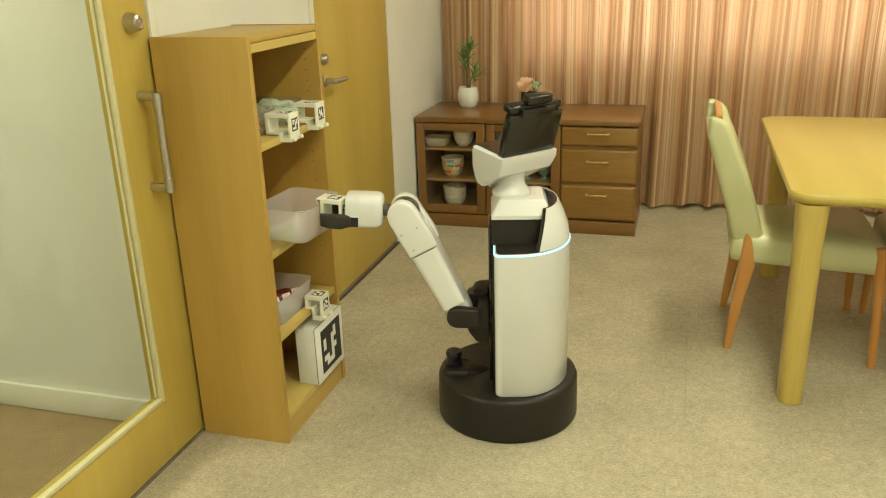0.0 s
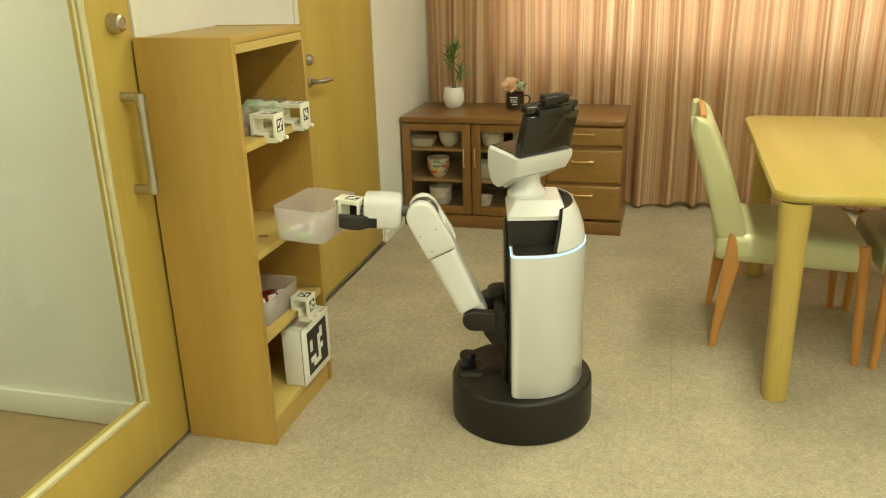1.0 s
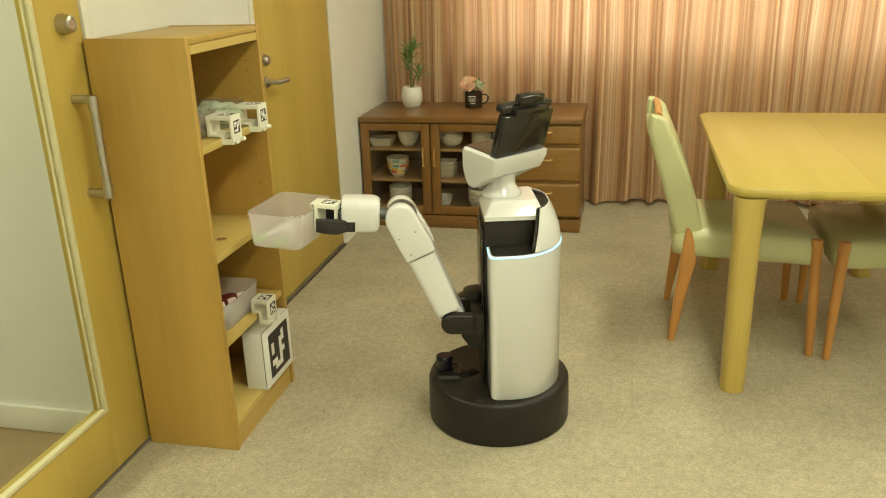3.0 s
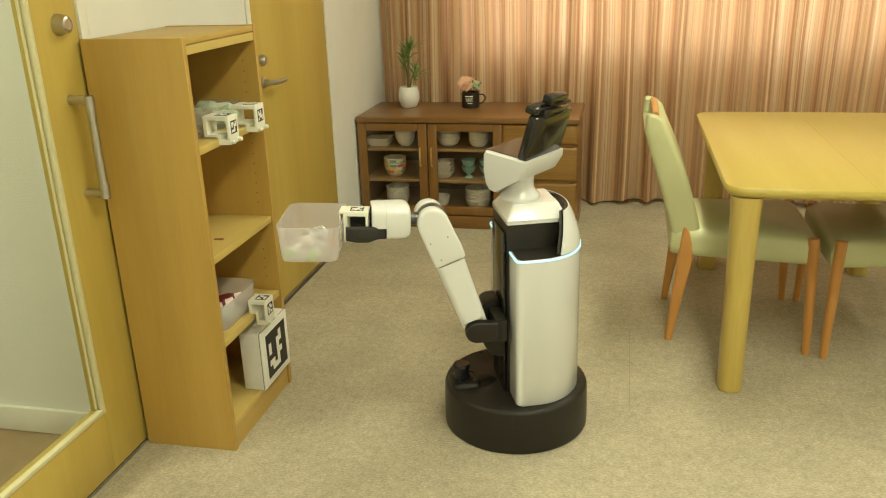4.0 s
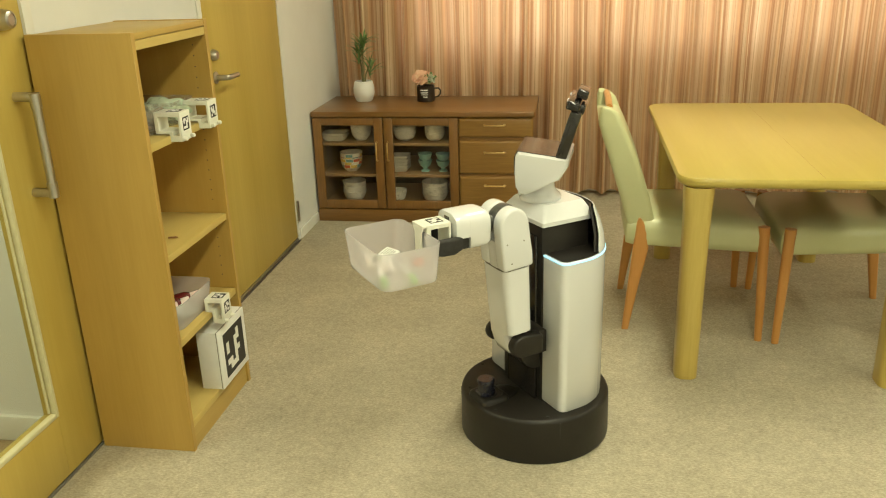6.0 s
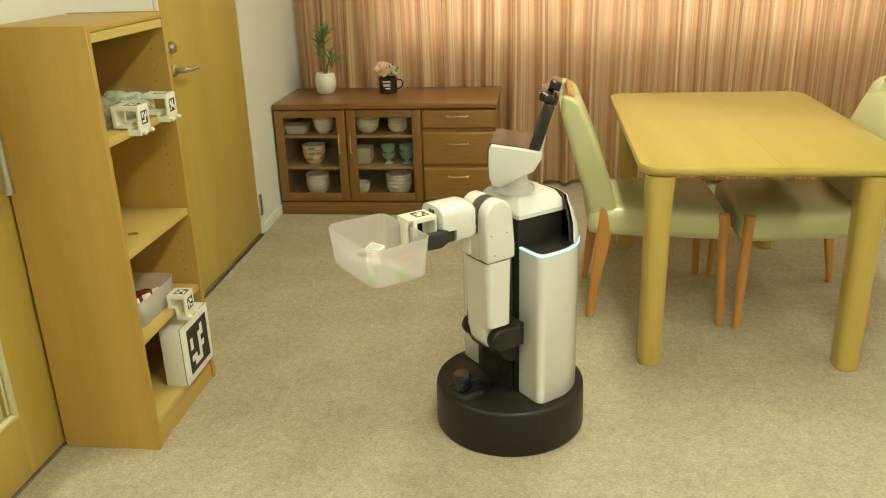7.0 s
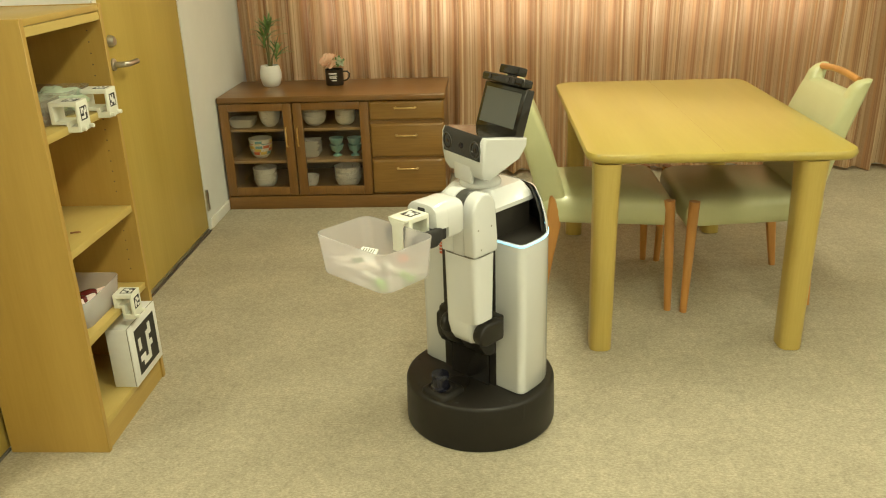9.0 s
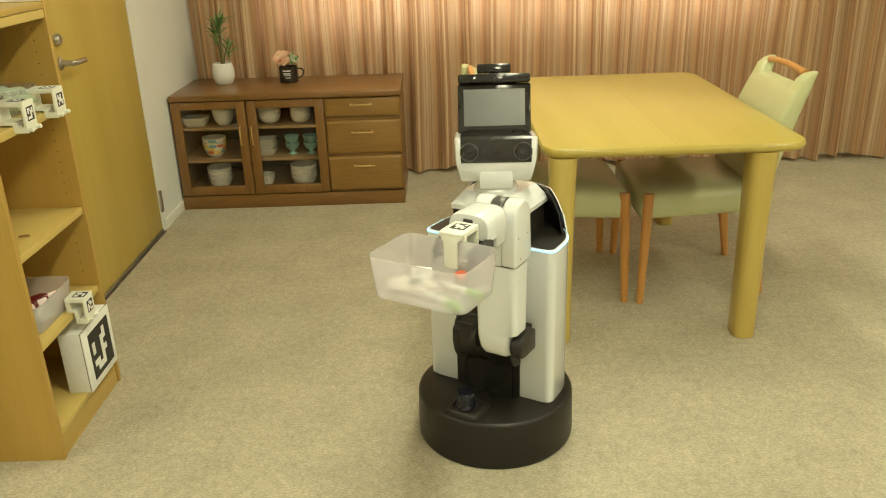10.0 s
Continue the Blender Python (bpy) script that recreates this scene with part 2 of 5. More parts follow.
M_TUB_CLEAR = clear("clear_polystyrene", (0.95, 0.94, 0.93), 0.1, 0.17, (0.85, 0.80, 0.76))
M_GLASS = clear("window_glass", (0.93, 0.95, 0.92), 0.01)
M_SBGLASS = clear("cabinet_glass", (0.95, 0.94, 0.92), 0.03)
M_CERAMIC = mat("white_ceramic", (0.76, 0.74, 0.67), 0.3, second=(0.36, 0.33, 0.28), scale=75, detail=2, lo=0.60, hi=0.67, coat=0.3)
M_CERAMIC_PLAIN = mat("cream_ceramic", (0.74, 0.71, 0.62), 0.3, second=(0.70, 0.67, 0.58), scale=10, coat=0.3)
M_TEAL = mat("teal_glazed_ceramic", (0.20, 0.42, 0.38), 0.28, second=(0.30, 0.52, 0.46), scale=25, coat=0.3)
M_RED = mat("patch_red", (0.62, 0.13, 0.06), 0.35, second=(0.55, 0.11, 0.05), scale=20)
M_YELLOW = mat("patch_yellow", (0.75, 0.52, 0.12), 0.35, second=(0.70, 0.48, 0.10), scale=20)
M_BLUE = mat("patch_blue_green", (0.16, 0.35, 0.36), 0.35, second=(0.14, 0.30, 0.32), scale=20)
M_POT = mat("white_pot_glaze", (0.78, 0.77, 0.72), 0.5, second=(0.74, 0.73, 0.68), scale=9)
M_LEAF = mat("leaf_green", (0.10, 0.20, 0.05), 0.5, second=(0.22, 0.34, 0.12), scale=30, rand=0.2)
M_STEM = mat("plant_stem", (0.22, 0.17, 0.08), 0.7, second=(0.14, 0.16, 0.05), scale=50)
M_PEACH = mat("peach_petal", (0.80, 0.46, 0.30), 0.7, second=(0.86, 0.64, 0.46), scale=40)
M_PALE = mat("pale_petal", (0.70, 0.72, 0.56), 0.7, second=(0.50, 0.62, 0.42), scale=60)
M_MUG = mat("black_mug_glaze", (0.035, 0.025, 0.018), 0.4, second=(0.05, 0.038, 0.028), scale=30)
M_WINE = mat("dark_red_bottle", (0.13, 0.018, 0.016), 0.18, second=(0.10, 0.014, 0.014), scale=12, coat=0.3)
M_PINK = mat("pink_cap", (0.80, 0.66, 0.62), 0.45, second=(0.76, 0.60, 0.56), scale=12)
M_GREENBAG = clear("pale_green_film", (0.88, 0.98, 0.88), 0.25, 0.72, (0.86, 0.97, 0.80))
M_LIME = mat("lime_green_plastic", (0.35, 0.68, 0.16), 0.4, second=(0.30, 0.62, 0.13), scale=20)
M_BASEBOARD = mat("white_baseboard", (0.74, 0.73, 0.66), 0.5, second=(0.70, 0.69, 0.62), scale=12)
M_CURTAIN = curtain_cloth()
M_FIXTURE = mat("fixture_enamel", (0.8, 0.8, 0.78), 0.4, second=(0.77, 0.77, 0.75), scale=10)
M_DIFFUSER = glow("lamp_diffuser", (1.0, 0.95, 0.82), 3.0)

# ---- mesh helpers ----


def cat(*bms):
    out = bmesh.new()
    for b in bms:
        me = bpy.data.meshes.new("joined")
        b.to_mesh(me)
        b.free()
        out.from_mesh(me)
        bpy.data.meshes.remove(me)
    return out


def box(x0, x1, y0, y1, z0, z1, bevel=0.0, seg=2):
    bm = bmesh.new()
    bmesh.ops.create_cube(bm, size=1.0, matrix=Matrix.LocRotScale(((x0 + x1) / 2, (y0 + y1) / 2, (z0 + z1) / 2), None, (x1 - x0, y1 - y0, z1 - z0)))
    if bevel:
        bmesh.ops.bevel(bm, geom=bm.edges[:], offset=bevel, segments=seg, affect="EDGES", profile=0.5, clamp_overlap=True)
    return bm


def loft(rings, caps=True, closed=True):
    """Skins rings of equally many points."""
    bm = bmesh.new()
    rows = [[bm.verts.new(p) for p in ring] for ring in rings]
    n = len(rows[0])
    for a, b in zip(rows, rows[1:]):
        for k in range(n if closed else n - 1):
            j = (k + 1) % n
            bm.faces.new((a[k], a[j], b[j], b[k]))
    if caps and closed:
        bm.faces.new(list(reversed(rows[0])))
        bm.faces.new(rows[-1])
    bmesh.ops.recalc_face_normals(bm, faces=bm.faces[:])
    return bm


def rrect(w, d, r, n=5, cx=0.0, cy=0.0):
    """Points of a rounded rectangle."""
    r = min(r, w / 2 - 1e-4, d / 2 - 1e-4)
    out = []
    for k, (sx, sy) in enumerate(((1, 1), (-1, 1), (-1, -1), (1, -1))):
        for i in range(n + 1):
            a = radians(90 * k + 90 * i / n)
            out.append((cx + sx * (w / 2 - r) + r * math.cos(a), cy + sy * (d / 2 - r) + r * math.sin(a)))
    return out


def prism(poly, axis, a, b, bevel=0.0, seg=2):
    """A polygon drawn out along an axis. poly is in (x, z) for y, (y, z) for x and (x, y) for z."""
    at = {"y": lambda u, v, w: (u, w, v), "x": lambda u, v, w: (w, u, v), "z": lambda u, v, w: (u, v, w)}[axis]
    bm = loft([[at(u, v, a) for u, v in poly], [at(u, v, b) for u, v in poly]])
    if bevel:
        bmesh.ops.bevel(bm, geom=[e for e in bm.edges if len(e.link_faces) == 2 and e.calc_face_angle() > radians(50)], offset=bevel, segments=seg, affect="EDGES", profile=0.5, clamp_overlap=True)
    return bm


def lathe(profile, n=32, cx=0.0, cy=0.0):
    """Turned form from (radius, z) pairs."""
    return loft([[(cx + r * math.cos(2 * math.pi * k / n), cy + r * math.sin(2 * math.pi * k / n), z) for k in range(n)] for r, z in profile])


def tube(points, radius, n=10):
    """A round bar along points; radius may be one number or one for each point."""
    pts = [Vector(p) for p in points]
    rad = radius if isinstance(radius, (list, tuple)) else [radius] * len(pts)
    rings, side = [], None
    for k, p in enumerate(pts):
        way = (pts[min(k + 1, len(pts) - 1)] - pts[max(k - 1, 0)]).normalized()
        side = way.orthogonal().normalized() if side is None else (side - way * side.dot(way)).normalized()
        up = way.cross(side)
        rings.append([p + rad[k] * (math.cos(2 * math.pi * i / n) * side + math.sin(2 * math.pi * i / n) * up) for i in range(n)])
    return loft(rings)


def moved(bm, m):
    bm.transform(m)
    return bm


def part(name, bm, material, parent=None, label="", at=None, smooth=38):
    me = bpy.data.meshes.new(name)
    bm.to_mesh(me)
    bm.free()
    me.materials.append(material)
    if smooth:
        me.polygons.foreach_set("use_smooth", [True] * len(me.polygons))
        me.set_sharp_from_angle(angle=radians(smooth))
    ob = new(name, me)
    if parent is not None:
        ob.parent = parent
    if at is not None:
        ob.matrix_basis = at
    if label:
        tagged(ob, label)
    return ob


def shared(name, me, parent, at):
    ob = new(name, me)
    ob.parent, ob.matrix_basis = parent, at
    return ob


def thing(name, label, category, group="", at=None):
    ob = new(name)
    ob.empty_display_size = 0.05
    tagged(ob, label, category, group)
    if at is not None:
        ob.matrix_basis = at
    return ob


def structure(name, bm, material, label, category, smooth=38):
    return tagged(part(name, bm, material, smooth=smooth), label, category, kind="structure")

# ---- the room ----
WALL_X, FAR_Y, CEIL_Z = -1.386, 4.80, 2.70
RIGHT_X, NEAR_Y = 4.6, -2.8
D1A, D1B, D2A, D2B, DOOR_H = 0.75, 1.95, 2.98, 3.80, 2.04

structure("floor", box(WALL_X, RIGHT_X, NEAR_Y, FAR_Y, -0.05, 0.0), M_CARPET, "beige loop-pile carpet floor", "floor")
structure("carpet_joint", box(0.0628, 0.0642, 2.35, 2.95, 0.0, 0.0006), M_CARPET_JOINT, "thin straight joint between carpet widths", "carpet joint")
structure("ceiling", box(WALL_X, RIGHT_X, NEAR_Y, FAR_Y, CEIL_Z, CEIL_Z + 0.1), M_CEIL, "plain white board ceiling", "ceiling")
W = 0.12
structure("wall_left", cat(
    box(WALL_X - W, WALL_X, NEAR_Y, D1A, 0, CEIL_Z), box(WALL_X - W, WALL_X, D1A, D1B, DOOR_H, CEIL_Z),
    box(WALL_X - W, WALL_X, D1B, D2A, 0, CEIL_Z), box(WALL_X - W, WALL_X, D2A, D2B, DOOR_H, CEIL_Z),
    box(WALL_X - W, WALL_X, D2B, FAR_Y + 0.15, 0, CEIL_Z)), M_WALL, "off-white painted wall with two doorways", "wall")
structure("wall_right", box(RIGHT_X, RIGHT_X + W, NEAR_Y, FAR_Y + 0.15, 0, CEIL_Z), M_WALL, "plain off-white painted wall", "wall")
structure("wall_near", box(WALL_X - W, RIGHT_X + W, NEAR_Y - W, NEAR_Y, 0, CEIL_Z), M_WALL, "plain off-white painted wall", "wall")
WX0, WX1, WZ0, WZ1 = -0.95, 1.95, 0.84, 2.05
structure("wall_far", cat(
    box(WALL_X, RIGHT_X, FAR_Y, FAR_Y + 0.15, 0, WZ0), box(WALL_X, RIGHT_X, FAR_Y, FAR_Y + 0.15, WZ1, CEIL_Z),
    box(WALL_X, WX0, FAR_Y, FAR_Y + 0.15, WZ0, WZ1), box(WX1, RIGHT_X, FAR_Y, FAR_Y + 0.15, WZ0, WZ1)), M_WALL, "off-white wall with a wide window behind the curtain", "wall")
win = tagged(new("window_1"), "wide aluminium window behind a drawn curtain", "window", kind="structure")
part("window_frame", cat(*[box(x - 0.02, x + 0.02, FAR_Y + 0.05, FAR_Y + 0.09, WZ0, WZ1, 0.004) for x in (WX0 + 0.02, 0.02, 0.98, WX1 - 0.02)],
     *[box(WX0, WX1, FAR_Y + 0.04, FAR_Y + 0.10, z - 0.02, z + 0.02, 0.004) for z in (WZ0 + 0.02, WZ1 - 0.02)]), M_STEEL, win)
for x0, x1 in ((WX0 + 0.04, 0.0), (0.04, 0.96), (1.0, WX1 - 0.04)):
    ob = part("pane", box(x0, x1, FAR_Y + 0.068, FAR_Y + 0.072, WZ0 + 0.04, WZ1 - 0.04), M_GLASS, win)
    ob.visible_shadow = False

# Corridor behind the glazed door
CX = WALL_X - W
structure("corridor_ground", box(CX - 2.6, CX, -0.4, 1.94, -0.05, -0.002), M_CORRIDOR, "brown smooth corridor floor behind the glass door", "floor")
structure("corridor_wall", cat(box(CX - 2.6, CX, 1.94, 2.04, -0.05, CEIL_Z), box(CX - 2.7, CX - 2.6, -0.4, 2.04, -0.05, CEIL_Z), box(CX - 2.7, CX, -0.5, -0.4, -0.05, CEIL_Z)), M_WALL, "off-white corridor walls", "wall")
structure("corridor_ceiling", box(CX - 2.7, CX, -0.5, 2.04, CEIL_Z, CEIL_Z + 0.1), M_CEIL, "white corridor ceiling", "ceiling")
structure("baseboard", box(CX - 2.6, CX, 1.925, 1.94, 0.0, 0.085, 0.003), M_BASEBOARD, "white painted corridor baseboard", "baseboard")
structure("wall_skirting", cat(box(WALL_X, WALL_X + 0.008, D2B + 0.03, 4.60, 0, 0.05, 0.002), box(WALL_X, WALL_X + 0.008, D1B + 0.02, D2A - 0.02, 0, 0.05, 0.002)), M_BASEBOARD, "low white vinyl skirting", "baseboard")


def glazed_door():
    d = tagged(new("door_1"), "closed yellow wooden door with a tall glass panel", "door", kind="structure")
    x0, x1, g0, g1, zb = WALL_X - 0.045, WALL_X - 0.002, 0.94, 1.772, 0.200
    part("stile", box(x0, x1, g1, D1B - 0.0012, 0.012, DOOR_H - 0.004, 0.0005), M_DOOR, d)
    part("stile", box(x0, x1, D1A + 0.004, g0, 0.012, DOOR_H - 0.004, 0.003), M_DOOR, d)
    part("bottom_rail", box(x0, x1, g0, g1, 0.012, zb, 0.0005), M_DOOR, d)
    part("top_rail", box(x0, x1, g0, g1, DOOR_H - 0.15, DOOR_H - 0.004, 0.003), M_DOOR, d)
    bead = cat(box(x1 - 0.012, x1 + 0.006, g1 - 0.012, g1, zb, DOOR_H - 0.15, 0.003), box(x1 - 0.012, x1 + 0.006, g0, g1 - 0.012, zb, zb + 0.014, 0.003),
               box(x1 - 0.016, x1 - 0.010, g1 - 0.020, g1 - 0.0125, zb + 0.015, DOOR_H - 0.15, 0.002))
    part("glazing_bead", bead, M_BEAD, d, "pale glazing bead")
    part("pane", box(x0 + 0.018, x0 + 0.023, g0 - 0.005, g1 + 0.005, zb - 0.005, DOOR_H - 0.145), M_GLASS, d, "clear glass pane").visible_shadow = False
    y = 1.866
    part("door_handle", cat(tube([(x1 + 0.055, y, 1.066), (x1 + 0.055, y, 0.806)], 0.0115, 14), tube([(x1, y, 1.06), (x1 + 0.045, y, 1.06), (x1 + 0.055, y, 1.05)], 0.0125, 14),
         tube([(x1, y, 0.812), (x1 + 0.045, y, 0.812), (x1 + 0.055, y, 0.822)], 0.0125, 14),
         tube([(x1 + 0.055, y, 1.07), (x1 + 0.055, y, 1.03)], 0.0135, 14), tube([(x1 + 0.055, y, 0.84), (x1 + 0.055, y, 0.80)], 0.0135, 14)), M_STEEL, d, "satin steel bow handle")
    lock = moved(lathe([(0.026, 0), (0.026, 0.008), (0.021, 0.030), (0.014, 0.033), (0.014, 0.031), (0.0, 0.031)], 28), pose(x1, y + 0.004, 1.247, 0, 90, 0))
    part("lock_cylinder", lock, M_STEEL, d, "round steel lock cylinder")


def plain_door():
    d = tagged(new("door_2"), "closed yellow wooden flush door with a lever handle", "door", kind="structure")
    x0, x1 = WALL_X - 0.045, WALL_X - 0.002
    part("leaf", box(x0, x1, D2A + 0.004, D2B - 0.004, 0.016, DOOR_H - 0.004, 0.003), M_DOOR, d)
    y, z = 3.045, 0.936
    part("lever_handle", cat(tube([(x1, y, z), (x1 + 0.05, y, z), (x1 + 0.056, y + 0.012, z), (x1 + 0.056, y + 0.092, z)], [0.011, 0.011, 0.0105, 0.0095], 14),
         moved(lathe([(0.023, 0), (0.023, 0.006), (0.018, 0.009), (0.0, 0.009)], 24), pose(x1, y, z, 0, 90, 0))), M_STEEL, d, "satin steel lever handle")
    part("lock_cylinder", moved(lathe([(0.022, 0), (0.022, 0.01), (0.015, 0.022), (0.0, 0.022)], 24), pose(x1, y, 1.022, 0, 90, 0)), M_STEEL, d)
    part("hinge", box(x1 + 0.001, x1 + 0.012, D2B + 0.004, D2B + 0.028, 0.10, 0.205, 0.002), M_STEEL, d, "grey steel hinge")
    part("bottom_seal", box(x1 - 0.03, x1 + 0.004, D2A + 0.01, D2B - 0.01, 0.0, 0.015, 0.002), M_STEEL, d, "metal strip under the door")


glazed_door()
plain_door()
structure("door_sill", box(WALL_X - 0.06, WALL_X + 0.012, D2A, D2B, -0.001, 0.004), M_DARK, "dark strip along the bottom of the door", "door sill")
structure("door_sill", box(WALL_X - 0.06, WALL_X - 0.001, D1A, D1B, -0.001, 0.004), M_SEAM, "dark strip along the bottom of the door", "door sill")
structure("door_trim", cat(*[box(WALL_X, WALL_X + 0.006, y, y + 0.035, 0, DOOR_H + 0.035, 0.001) for y in (D1B, D2A - 0.035)]), M_BASEBOARD, "narrow white door trim", "trim")


def curtain():
    """Pleated cloth hung from a rail, falling in uneven folds almost to the floor."""
    rnd = random.Random(4)
    xs, y_of, u_of, x, u = [], [], [], WALL_X + 0.012, 0.0
    phase, amp, wide = 0.0, 0.03, 0.10
    last = None
    while x < RIGHT_X - 0.02:
        y = 4.682 + amp * math.sin(phase) + 0.010 * math.sin(2.3 * phase + 1.0)
        if last:
            u += math.hypot(x - last[0], y - last[1])
        xs.append(x), y_of.append(y), u_of.append(u)
        last = (x, y)
        x += 0.0085
        phase += 2 * math.pi * 0.0085 / wide
        if phase > 2 * math.pi:
            phase -= 2 * math.pi
            wide, amp = rnd.uniform(0.095, 0.175), rnd.uniform(0.030, 0.052)
    zs = [0.012, 0.03, 0.2, 0.5, 0.9, 1.4, 1.9, 2.25]
    bm = bmesh.new()
    lay = bm.loops.layers.uv.new("UVMap")
    rows = []
    for k, z in enumerate(zs):
        f = 1.08 - 0.35 * z / 2.25
        rows.append([bm.verts.new((x + 0.006 * math.sin(3 * z + 9 * x), 4.682 + (y - 4.682) * f + 0.012 * math.sin(1.3 * x + 2 * z), z + (0.012 * math.sin(14 * x) + 0.006 * math.sin(37 * x) + 0.012 if k < 2 else 0))) for x, y in zip(xs, y_of)])
    for a in range(len(zs) - 1):
        for k in range(len(xs) - 1):
            f = bm.faces.new((rows[a][k], rows[a][k + 1], rows[a + 1][k + 1], rows[a + 1][k]))
            for lp, (kk, aa) in zip(f.loops, ((k, a), (k + 1, a), (k + 1, a + 1), (k, a + 1))):
                lp[lay].uv = (u_of[kk], zs[aa])
    c = thing("curtain", "drawn pleated curtain with orange, beige and brown vertical stripes", "curtain")
    part("cloth", bm, M_CURTAIN, c, smooth=80)
    part("curtain_rail", box(WALL_X + 0.01, RIGHT_X - 0.01, 4.660, 4.700, 2.252, 2.28, 0.004), M_FIXTURE, c)


curtain()

for lx, ly, watts in LAMPS:
    f = thing("ceiling_light", "long white fluorescent ceiling light, lit", "ceiling light", "ceiling lights", pose(lx, ly, 0))
    part("housing", box(-0.17, 0.17, -0.64, 0.64, 2.665, CEIL_Z, 0.005), M_FIXTURE, f)
    part("diffuser", box(-0.15, 0.15, -0.61, 0.61, 2.645, 2.664, 0.004), M_DIFFUSER, f)

# ---- bookshelf ----
SX0, SX1, SY0, SY1, SH = -1.378, -1.088, 1.931, 2.374, 1.205
PT = 0.018


def bookshelf():
    b = thing("bookshelf", "tall open bookshelf of yellow-brown wood veneer against the wall", "bookshelf")
    for y in (SY0, SY1 - PT):
        part("side_panel", box(SX0, SX1, y, y + PT, 0, SH, 0.0012, 1), M_SHELF_V, b)
    part("top_board", box(SX0, SX1 - 0.001, SY0 + PT + 0.0003, SY1 - PT - 0.0003, SH - 0.019, SH - 0.002, 0.002), M_SHELF_H, b)
    part("front_rail", box(SX1 - 0.020, SX1 - 0.002, SY0 + PT + 0.0005, SY1 - PT - 0.0005, SH - 0.045, SH - 0.0205, 0.002, 1), M_SHELF_EDGE, b)
    for z in (0.919, 0.608, 0.350):
        part("shelf", box(SX0 + 0.012, SX1 - 0.006, SY0 + PT + 0.001, SY1 - PT - 0.001, z - 0.022, z, 0.002), M_SHELF_EDGE, b)
    part("bottom_shelf", box(SX0 + 0.012, SX1 - 0.004, SY0 + PT + 0.001, SY1 - PT - 0.001, 0.068, 0.090, 0.002), M_SHELF_EDGE, b)
    part("plinth", box(SX1 - 0.022, SX1 - 0.006, SY0 + PT + 0.001, SY1 - PT - 0.001, 0.0, 0.067), M_SHELF_H, b)
    # Back panel carries the red of wood-bounced light in its colour.
    part("back_panel", box(SX0 + 0.004, SX0 + 0.0115, SY0 + PT + 0.0005, SY1 - PT - 0.0005, 0.02, SH - 0.0195), M_SHELF_BACK_BOUNCE, b)
    hole = lathe([(0.0021, 0), (0.0021, 0.0006), (0.0, 0.0006)], 8)
    first = part("peg_hole", hole, M_DARK, b, at=pose(SX1 - 0.045, SY1 - PT, 0.14, 90, 0, 0))
    for col in (SX1 - 0.045, SX0 + 0.05):
        for k in range(0, 33):
            z = 0.14 + 0.032 * k
            if min(abs(z - s) for s in (0.919, 0.608, 0.350)) > 0.026 and (col, k) != (SX1 - 0.045, 0):
                shared("peg_hole", first.data, b, pose(col, SY1 - PT, z, 90, 0, 0))


bookshelf()


def tag_cells(size, cells, m, owner, label):
    """The black square and white cells of a marker in the local xy plane, centred."""
    n = len(cells)
    part("marker", moved(box(-size / 2, size / 2, -size / 2, size / 2, 0, 0.0005), m), M_TAGBLACK, owner, label)
    c = size * 0.78 / n
    o = -size * 0.39
    for r, row in enumerate(cells):
        for k, v in enumerate(row):
            if v == "1":
                part("marker_cell", moved(box(o + k * c, o + (k + 1) * c, -o - (r + 1) * c, -o - r * c, 0.0005, 0.0009), m), M_TAGWHITE, owner, smooth=0)


def carry_handle(owner, m, ta, tb, d=0.060, lip=0.0, reach=0.0, back=0.02):
    """A printed open frame, with markers on its top and its front; local x points out of the tub."""
    w, h = 0.030, 0.080
    z0 = lip + 0.0008 if lip else 0.0
    outer = [(reach, z0), (back, z0), (back, 0), (d, 0), (d, h), (reach, h)]
    inner = [(reach + 0.011, z0 + 0.008), (back + 0.009, z0 + 0.008), (back + 0.009, 0.016), (d - 0.007, 0.016), (d - 0.007, h - 0.012), (reach + 0.011, h - 0.012)]
    ring = [[(x, y, z) for x, z in o] for o, y in ((outer, -w), (outer, w), (inner, w), (inner, -w), (outer, -w))]
    frame_mesh = loft(ring, caps=False)
    bmesh.ops.remove_doubles(frame_mesh, verts=frame_mesh.verts[:], dist=1e-6)
    bmesh.ops.bevel(frame_mesh, geom=[e for e in frame_mesh.edges if e.calc_length() > 0.03], offset=0.0015, segments=2, profile=0.5, affect="EDGES")
    hd = part("carry_handle", moved(frame_mesh, m), M_PRINT, owner, "white printed carry handle", smooth=30)
    for s in (-1, 1):
        part("peg", moved(lathe([(0.0, 0), (0.006, 0), (0.006, 0.010), (0.004, 0.012), (0.0, 0.012)], 12), m @ pose(d + 0.0002, s * (w - 0.008), 0.008, 0, 90, 0)), M_PRINT, hd)
    tag_cells(0.036, ta, m @ pose(d * 0.52, 0, h + 0.0003, 0, 0, 90), hd, "small square marker")
    tag_cells(0.036, tb, m @ pose(d + 0.0003, 0, h * 0.58, 90, 0, 90), hd, "small square marker")
    return hd


